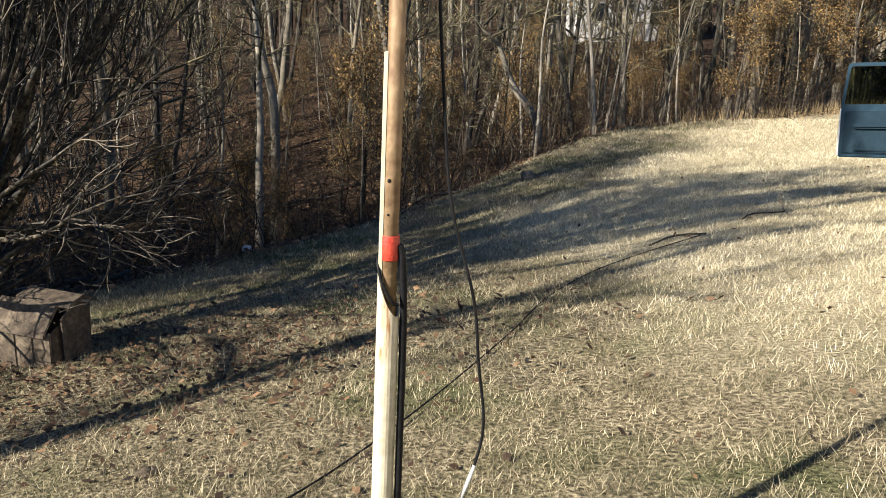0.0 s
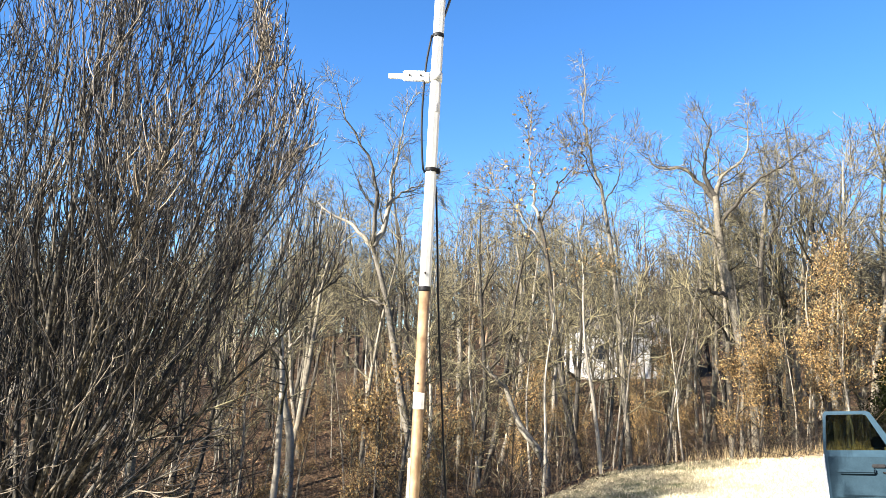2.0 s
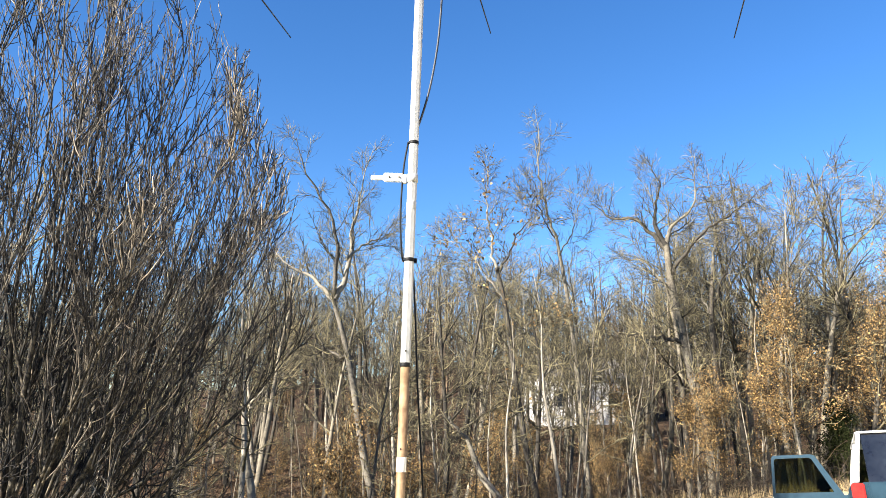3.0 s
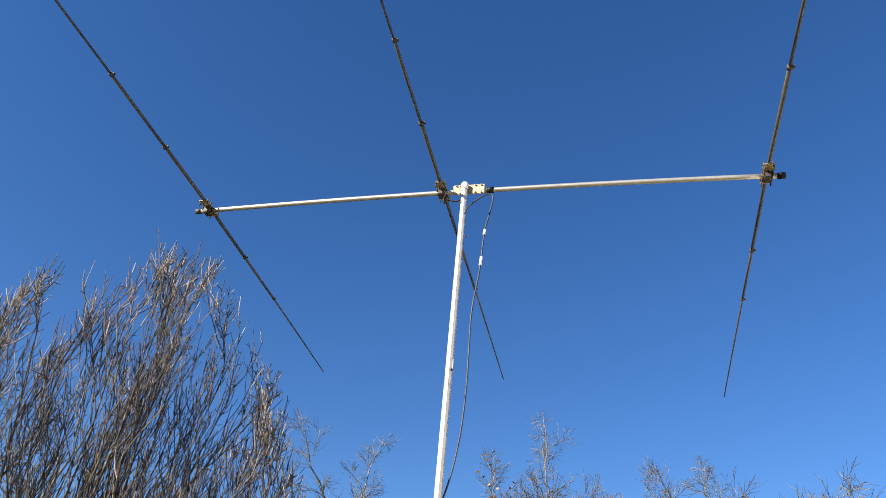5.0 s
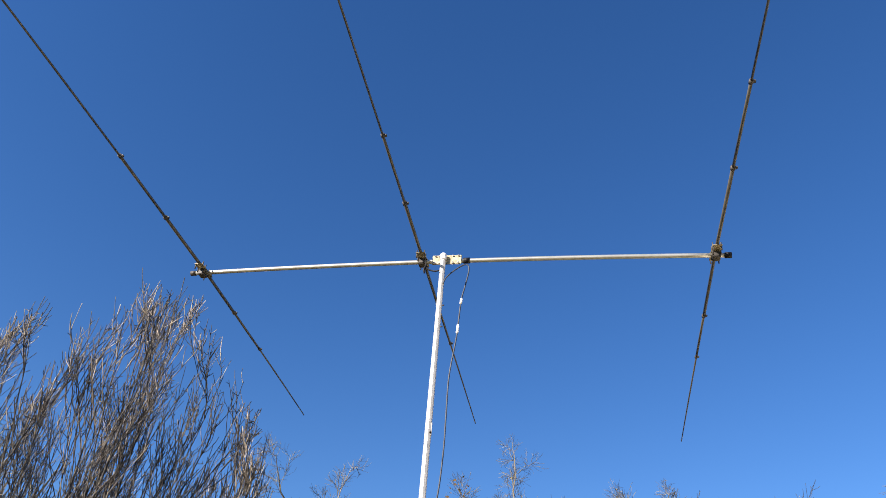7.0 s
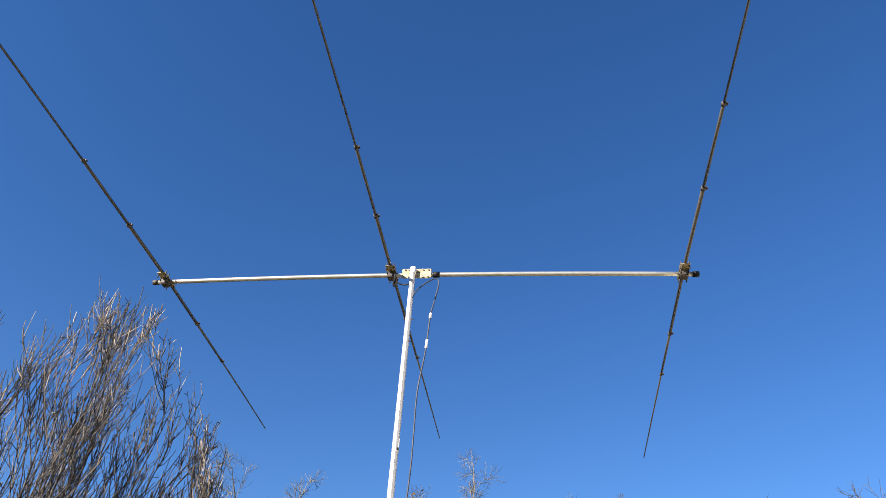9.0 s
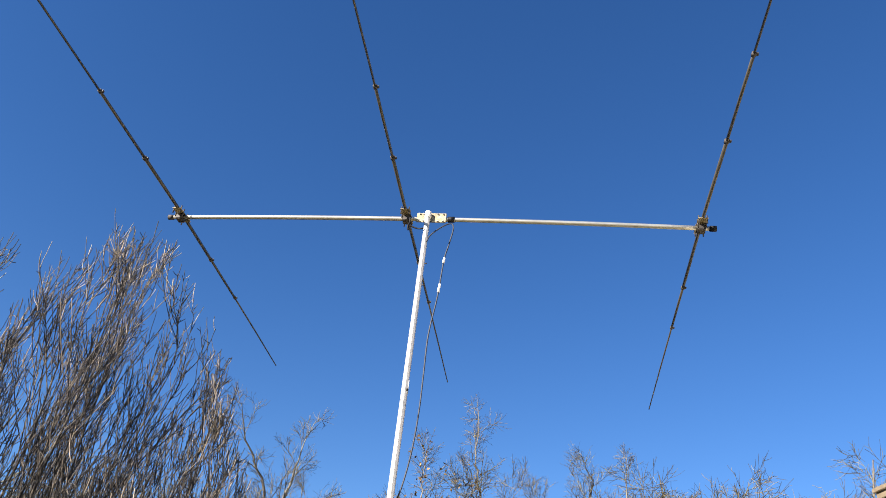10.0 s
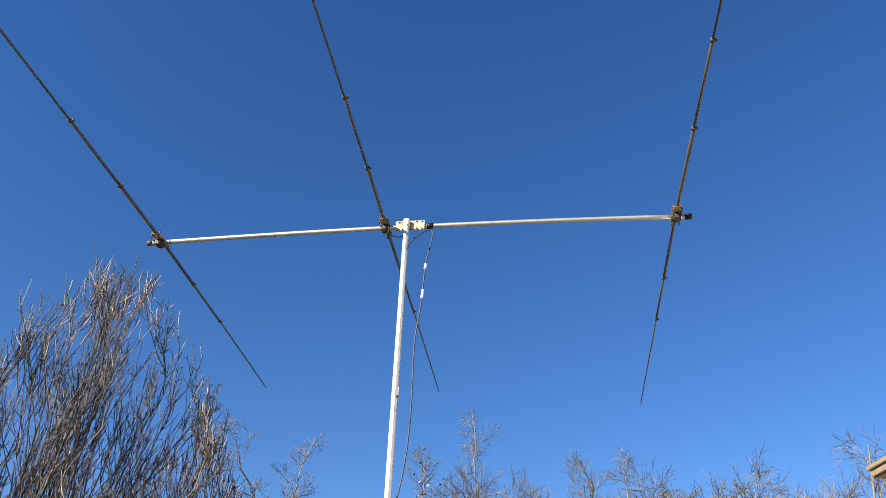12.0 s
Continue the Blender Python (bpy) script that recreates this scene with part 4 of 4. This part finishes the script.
tagged(part("feeder_cable", cable_mesh("feeder_cable", [(0.018, -0.002, 1.085), (0.027, -0.002, 1.05), (0.0335, 0.0, 0.9), (0.0355, 0.0, 0.5), (0.037, 0.0, 0.1), (0.05, 0.0, G(0.05, 0) + 0.005)], 0.0085, 40), BLACK),
       "thick black cable taped along the mast base", "cable")
loop = [(0.0245 * math.cos(a), 0.0245 * math.sin(a), 0.995 - 0.05 * math.cos(a + 0.5) + 0.012) for a in np.linspace(math.radians(170), math.radians(330), 9)]
tagged(part("wrap_cord", cable_mesh("wrap_cord", loop, 0.0035, 30), BLACK), "black cord round the tube's slanted top", "cord")
wire = [(-0.75, 0.75), (-0.49, 1.09), (-0.26, 1.51), (0.06, 2.19), (0.46, 3.08), (0.8, 4.0), (1.25, 4.8), (1.75, 5.3), (2.45, 5.85)]
tagged(part("ground_cable", cable_mesh("ground_cable", [(x, y, G(x, y) + 0.022) for x, y in wire], 0.005, 80), BLACK), "dark cable lying across the lawn", "cable")


# ---- old wooden box by the tree ----
def wooden_box():
    t = thing("wooden_box", "old weathered wooden box with a sloping lid beside the tree trunk", "box", (-3.12, 3.68, G(-3.12, 3.68)), -14)
    for i in range(3):
        part("front_board", box(-0.25 + i * 0.165, -0.25 + i * 0.165 + 0.160, -0.02, 0.0, -0.05 - 0.004 * i, 0.30 + 0.006 * i, 0.006), WOOD_OLD, t)
    for x in (-0.25, 0.225):
        part("side_board", prism([(0.002, -0.05), (0.34, -0.05), (0.34, 0.42), (0.002, 0.31)], "x", x, x + 0.02, 0.004), WOOD_OLD, t)
    part("back_board", box(-0.25, 0.245, 0.342, 0.362, -0.05, 0.42, 0.005), WOOD_OLD, t)
    part("lid", prism([(-0.06, 0.27), (-0.05, 0.30), (0.10, 0.50), (0.12, 0.47)], "x", -0.30, 0.22, 0.006), WOOD_OLD, t, "sloping grey lid board")
    part("roof_board", prism([(0.10, 0.475), (0.12, 0.51), (0.26, 0.545), (0.40, 0.48), (0.40, 0.45), (0.25, 0.51)], "x", -0.18, 0.33, 0.006), WOOD_OLD, t, "bowed roof board")
    part("side_panel", prism([(0.08, -0.05), (0.34, -0.05), (0.36, 0.44), (0.22, 0.50), (0.06, 0.40)], "x", 0.27, 0.29, 0.004), WOOD_OLD, t)


wooden_box()


def chunk(name, label, category, x, y, size, mat_, seed):
    bm = bmesh.new()
    bmesh.ops.create_icosphere(bm, subdivisions=3, radius=1)
    for v in bm.verts:
        k = 1 + 0.28 * noise.noise(v.co * 1.6 + Vector((seed, 0, 0)))
        v.co = Vector((v.co.x * size[0] * k, v.co.y * size[1] * k, v.co.z * size[2] * k + size[2] * 0.5))
    ob = part(name, bm, mat_)
    ob.matrix_basis = pose(x, y, G(x, y), 0, 0, seed * 40)
    tagged(ob, label, category)


chunk("wood_chunk", "broken tan piece of wood lying in the grass", "wood", -1.22, 1.45, (0.055, 0.03, 0.025), WOOD_OLD, 1)
chunk("stump", "small dark cut stump at the lawn edge", "stump", 1.16, 12.1, (0.14, 0.12, 0.12), BARK_GREY, 2)
chunk("stone", "pale stone among the fallen leaves", "stone", -2.9, 8.6, (0.1, 0.08, 0.06), HOUSE_WHITE, 3)
for pts in ([(3.1, 6.6), (3.35, 7.0), (3.75, 7.2), (3.9, 7.55)], [(1.9, 5.6), (2.2, 5.9), (2.5, 5.85)]):
    tagged(part("stick", cable_mesh("stick", [(x, y, G(x, y) + 0.03) for x, y in pts], 0.01, 14), BARK_DARK), "dead stick lying on the grass", "stick")


# ---- parked vehicle ----
def vehicle():
    ox, oy = 4.53, 5.58
    t = thing("parked_car", "blue and white utility car parked on lawn with open door", "car", (ox, oy, G(5.4, 7.2) + 0.04), -21.0)
    t.matrix_basis = pose(ox, oy, G(5.4, 7.2) + 0.40, -6.0, -5.0, -25.0)
    W, Lc = 1.86, 4.55

    def arch(cy, r=0.42, n=9):
        return [(cy + r * math.cos(a), 0.36 + r * math.sin(a)) for a in np.linspace(math.pi, 0, n)]

    prof = [(0.03, 0.5)] + [(0.05, 0.42)] + [(0.42, 0.42)] + arch(0.88) + [(1.35, 0.38), (3.1, 0.38)] + arch(3.62) + [(4.1, 0.42), (4.5, 0.45), (4.53, 0.85), (4.4, 0.99), (2.95, 1.06), (0.0, 1.08)]
    body = part("body", prism(prof, "x", 0.10, W - 0.10, 0.02), CAR_BLUE, t, "dull blue lower body")
    left_rear = [(0.03, 0.5), (0.05, 0.42), (0.42, 0.42)] + arch(0.88) + [(1.35, 0.38), (1.52, 0.38), (1.52, 1.075), (0.0, 1.08)]
    part("rear_quarter", prism(left_rear, "x", 0.0, 0.098, 0.02), CAR_BLUE, t)
    left_front = [(2.72, 0.38), (3.1, 0.38)] + arch(3.62) + [(4.1, 0.42), (4.5, 0.45), (4.53, 0.85), (4.4, 0.99), (2.95, 1.06), (2.72, 1.065)]
    part("front_wing", prism(left_front, "x", 0.0, 0.098, 0.02), CAR_BLUE, t)
    part("sill", box(0.0, 0.098, 1.525, 2.715, 0.38, 0.46, 0.01), CAR_BLUE, t)
    right = [(0.03, 0.5), (0.05, 0.42), (0.42, 0.42)] + arch(0.88) + [(1.35, 0.38), (3.1, 0.38)] + arch(3.62) + [(4.1, 0.42), (4.5, 0.45), (4.53, 0.85), (4.4, 0.99), (2.95, 1.06), (0.0, 1.08)]
    part("right_side", prism(right, "x", W - 0.098, W, 0.02), CAR_BLUE, t)
    part("door_opening", box(0.1, 0.104, 1.53, 2.71, 0.47, 1.05), INTERIOR, body, "dark interior in the doorway")
    # cabin of white pillars, roof and dark glass
    def pillar(name, y0, y1, y2, y3, z0, z1, x=0.04, inset=0.10, thick=0.045):
        for sx in (0, 1):
            bm = bmesh.new()
            vs = []
            for (a, b, z, ins) in ((y0, y1, z0, 0.0), (y2, y3, z1, inset)):
                for yy in (a, b):
                    for xx in (x + ins, x + ins + thick):
                        vs.append(bm.verts.new((xx if sx == 0 else W - xx, yy, z)))
            for q in ((0, 1, 3, 2), (4, 6, 7, 5), (0, 4, 5, 1), (2, 3, 7, 6), (0, 2, 6, 4), (1, 5, 7, 3)):
                bm.faces.new([vs[i] for i in q])
            bmesh.ops.recalc_face_normals(bm, faces=bm.faces[:])
            bmesh.ops.bevel(bm, geom=bm.edges[:], offset=0.008, segments=1, affect="EDGES")
            part(name, bm, CAR_WHITE, t, "white pillar")
    pillar("rear_pillar", 0.02, 0.20, 0.16, 0.34, 1.075, 1.60)
    pillar("door_pillar", 1.36, 1.54, 1.36, 1.50, 1.07, 1.60)
    pillar("windscreen_pillar", 2.72, 2.82, 2.25, 2.33, 1.06, 1.60)
    roof = prism([(0.13, 1.60), (2.28, 1.60), (2.22, 1.625), (1.2, 1.645), (0.2, 1.63)], "x", 0.13, W - 0.13, 0.02)
    part("roof", roof, CAR_WHITE, t, "white roof")
    for sx in (0, 1):
        xa, xb = (0.075, 0.165) if sx == 0 else (W - 0.075, W - 0.165)
        bm = bmesh.new()
        bm.faces.new([bm.verts.new(p) for p in ((xa, 0.2, 1.08), (xa, 1.37, 1.08), (xb, 1.37, 1.6), (xb, 0.33, 1.6))])
        bmesh.ops.solidify(bm, geom=bm.faces[:], thickness=0.006)
        part("quarter_window", bm, DARK_GLASS, t, "dark quarter window")
    part("rear_window", prism([(0.03, 1.08), (0.036, 1.08), (0.186, 1.6), (0.18, 1.6)], "x", 0.18, W - 0.18), DARK_GLASS, t)
    part("windscreen", prism([(2.80, 1.06), (2.806, 1.06), (2.30, 1.6), (2.294, 1.6)], "x", 0.15, W - 0.15), CAR_GLASS, t)
    part("passenger_window", prism([(1.54, 1.07), (2.72, 1.07), (2.28, 1.6), (1.5, 1.6)], "x", W - 0.12, W - 0.114), CAR_GLASS, t)
    part("tailgate", box(0.16, W - 0.16, -0.025, 0.02, 0.52, 1.06, 0.015), CAR_BLUE, t)
    for x in (-0.004, W - 0.126):
        part("tail_light", box(x, x + 0.13, -0.02, 0.075, 0.74, 1.07, 0.012), TAIL_RED, t, "red tail light")
        part("reverse_lamp", box(x + 0.01, x + 0.12, -0.024, 0.0, 0.68, 0.732, 0.006), WHITE, t)
    part("rear_bumper", box(-0.02, W + 0.02, -0.14, 0.02, 0.40, 0.56, 0.03), CHROME, t)
    part("front_bumper", box(-0.02, W + 0.02, 4.48, 4.62, 0.40, 0.56, 0.03), CHROME, t)
    part("seat", box(0.25, 0.8, 1.75, 2.25, 0.6, 0.98, 0.06), INTERIOR, t)
    part("seat_back", box(0.25, 0.8, 1.62, 1.78, 0.9, 1.42, 0.06), INTERIOR, t)
    for y in (0.88, 3.62):
        for x, sgn in ((0.12, -1), (W - 0.12, 1)):
            w = part("wheel", tube_mesh("wheel", [([(x - 0.1, y, 0.35), (x - 0.08, y, 0.35), (x + 0.08, y, 0.35), (x + 0.1, y, 0.35)], [0.30, 0.35, 0.35, 0.30])], 28), BLACK, t, "black tyre")
            part("rim", tube_mesh("rim", [([(x + sgn * 0.09, y, 0.35), (x + sgn * 0.108, y, 0.35)], [0.20, 0.17])], 20), CHROME, w, "dull steel rim")
    # open door, hinged at the front
    hinge_mesh = prism([(0.0, 0.42), (1.08, 0.42), (1.10, 1.04), (0.0, 1.04)], "y", 0.0, 0.10, 0.012)
    door = part("door", hinge_mesh, CAR_BLUE, t, "open driver's door seen from its inner side")
    door.matrix_basis = pose(0.03, 2.74, 0, 0, 0, 178.5) @ Matrix.Diagonal((0.88, 1, 1, 1))
    frame_pts = [(0.06, 1.04), (1.10, 1.04), (1.05, 1.56), (1.02, 1.60), (0.46, 1.60), (0.40, 1.58)]
    inner = [(0.20, 1.085), (1.055, 1.085), (1.01, 1.535), (0.99, 1.555), (0.50, 1.555), (0.455, 1.54)]
    bm = bmesh.new()
    vo = [[bm.verts.new((p[0], y, p[1])) for p in frame_pts] for y in (0.03, 0.07)]
    vi = [[bm.verts.new((p[0], y, p[1])) for p in inner] for y in (0.03, 0.07)]
    for i in range(6):
        j = (i + 1) % 6
        bm.faces.new((vo[0][i], vo[0][j], vi[0][j], vi[0][i]))
        bm.faces.new((vo[1][j], vo[1][i], vi[1][i], vi[1][j]))
        bm.faces.new((vo[0][j], vo[0][i], vo[1][i], vo[1][j]))
        bm.faces.new((vi[0][i], vi[0][j], vi[1][j], vi[1][i]))
    part("window_frame", bm, CAR_BLUE, door)
    part("window_glass", prism(inner, "y", 0.046, 0.052), CAR_GLASS, door, "tinted door glass")
    part("door_edge", box(1.082, 1.104, 0.005, 0.095, 0.44, 1.03, 0.006), CAR_WHITE, door, "pale door edge")
    part("inner_panel", box(0.06, 1.04, 0.101, 0.125, 0.47, 1.0, 0.01), CAR_TRIM, door, "blue inner door panel")
    part("armrest", box(0.42, 0.92, 0.125, 0.19, 0.78, 0.86, 0.02), CAR_TRIM, door)
    part("door_pocket", box(0.3, 0.9, 0.125, 0.15, 0.5, 0.64, 0.01), CAR_TRIM, door)
    part("handle", box(0.28, 0.46, 0.125, 0.155, 0.86, 0.905, 0.01), BLACK, door, "black inner door handle")
    part("window_crank", cable_mesh("window_crank", [(0.32, 0.13, 0.80), (0.26, 0.16, 0.79), (0.2, 0.165, 0.76)], 0.012, 10), BLACK, door)
    part("speaker", tube_mesh("speaker", [([(0.2, 0.12, 0.6), (0.2, 0.132, 0.6)], [0.09, 0.085])], 20), CAR_TRIM, door)
    mirror = part("mirror", box(0.24, 0.44, -0.17, -0.05, 1.10, 1.27, 0.03), BLACK, door, "black wing mirror")
    part("mirror_arm", box(0.26, 0.32, -0.08, 0.01, 1.05, 1.11, 0.01), BLACK, mirror)
    return t


vehicle()


# ---- house beside the lawn (only its roof corner shows) ----
def near_house():
    t = thing("house", "cream-sided house with a grey shingle roof beside the lawn", "house", (4.5, 2.75, 0))
    g = G(8, 0)
    y1 = -9.0
    part("wall", box(0.55, 8.4, y1 + 0.4, -0.5, g - 1.2, 4.22), SIDING, t, "cream siding walls")
    gable = prism([(0.55, 4.22), (8.4, 4.22), (4.475, 6.3)], "y", y1 + 0.4, -0.5)
    part("gable", gable, SIDING, t)
    for sx in (0, 1):
        pts = [(0.0, 4.335), (4.475, 6.6), (4.475, 6.52), (0.0, 4.255)]
        if sx:
            pts = [(8.95 - a, b) for a, b in pts]
        part("roof", prism(pts, "y", y1, 0.0, 0.006), SHINGLE, t, "grey shingle roof slope")
    for x in (-0.025, 8.95):
        part("fascia", box(x, x + 0.022, y1, 0.0, 4.245, 4.345, 0.004), TRIM_TAN, t, "tan fascia board")
        part("soffit", box(0.0 if x < 1 else 8.4, 0.55 if x < 1 else 8.95, y1, 0.0, 4.232, 4.243), TRIM_TAN, t)
    for sx in (0, 1):
        pts = [(0.0, 4.235), (4.475, 6.49), (4.475, 6.59), (0.0, 4.325)]
        if sx:
            pts = [(8.95 - a, b) for a, b in pts]
        part("barge_board", prism(pts, "y", 0.002, 0.03, 0.004), TRIM_TAN, t, "tan barge board")
    part("gutter_edge", box(-0.05, -0.027, y1, 0.02, 4.305, 4.345, 0.004), TRIM_TAN, t)
    w = part("window", box(0.53, 0.549, -5.2, -4.0, 1.9, 3.1, 0.004), HOUSE_WHITE, t, "white-framed window")
    part("pane", box(0.522, 0.529, -5.12, -4.08, 1.98, 3.02), DARK_GLASS, w)


near_house()


def far_house(x, y, z, w, d, h):
    t = thing("far_house", "white house half hidden behind the trees on the hill", "house", (x, y, z), 8)
    part("wall", box(0, w, 0, d, -2.0, h), HOUSE_WHITE, t, "white siding wall")
    part("roof", prism([(-0.3, h), (d + 0.3, h), (d / 2, h + 1.6)], "x", -0.3, w + 0.3), SHINGLE, t, "grey roof")
    for i in range(3):
        win = part("window", box(0.7 + i * w / 3, 1.6 + i * w / 3, -0.06, -0.003, 0.5, 1.7, 0.01), HOUSE_WHITE, t)
        part("pane", box(0.78 + i * w / 3, 1.52 + i * w / 3, -0.075, -0.062, 0.58, 1.62), DARK_GLASS, win)


far_house(6.2, 48.0, 2.3, 5.6, 5.0, 2.5)
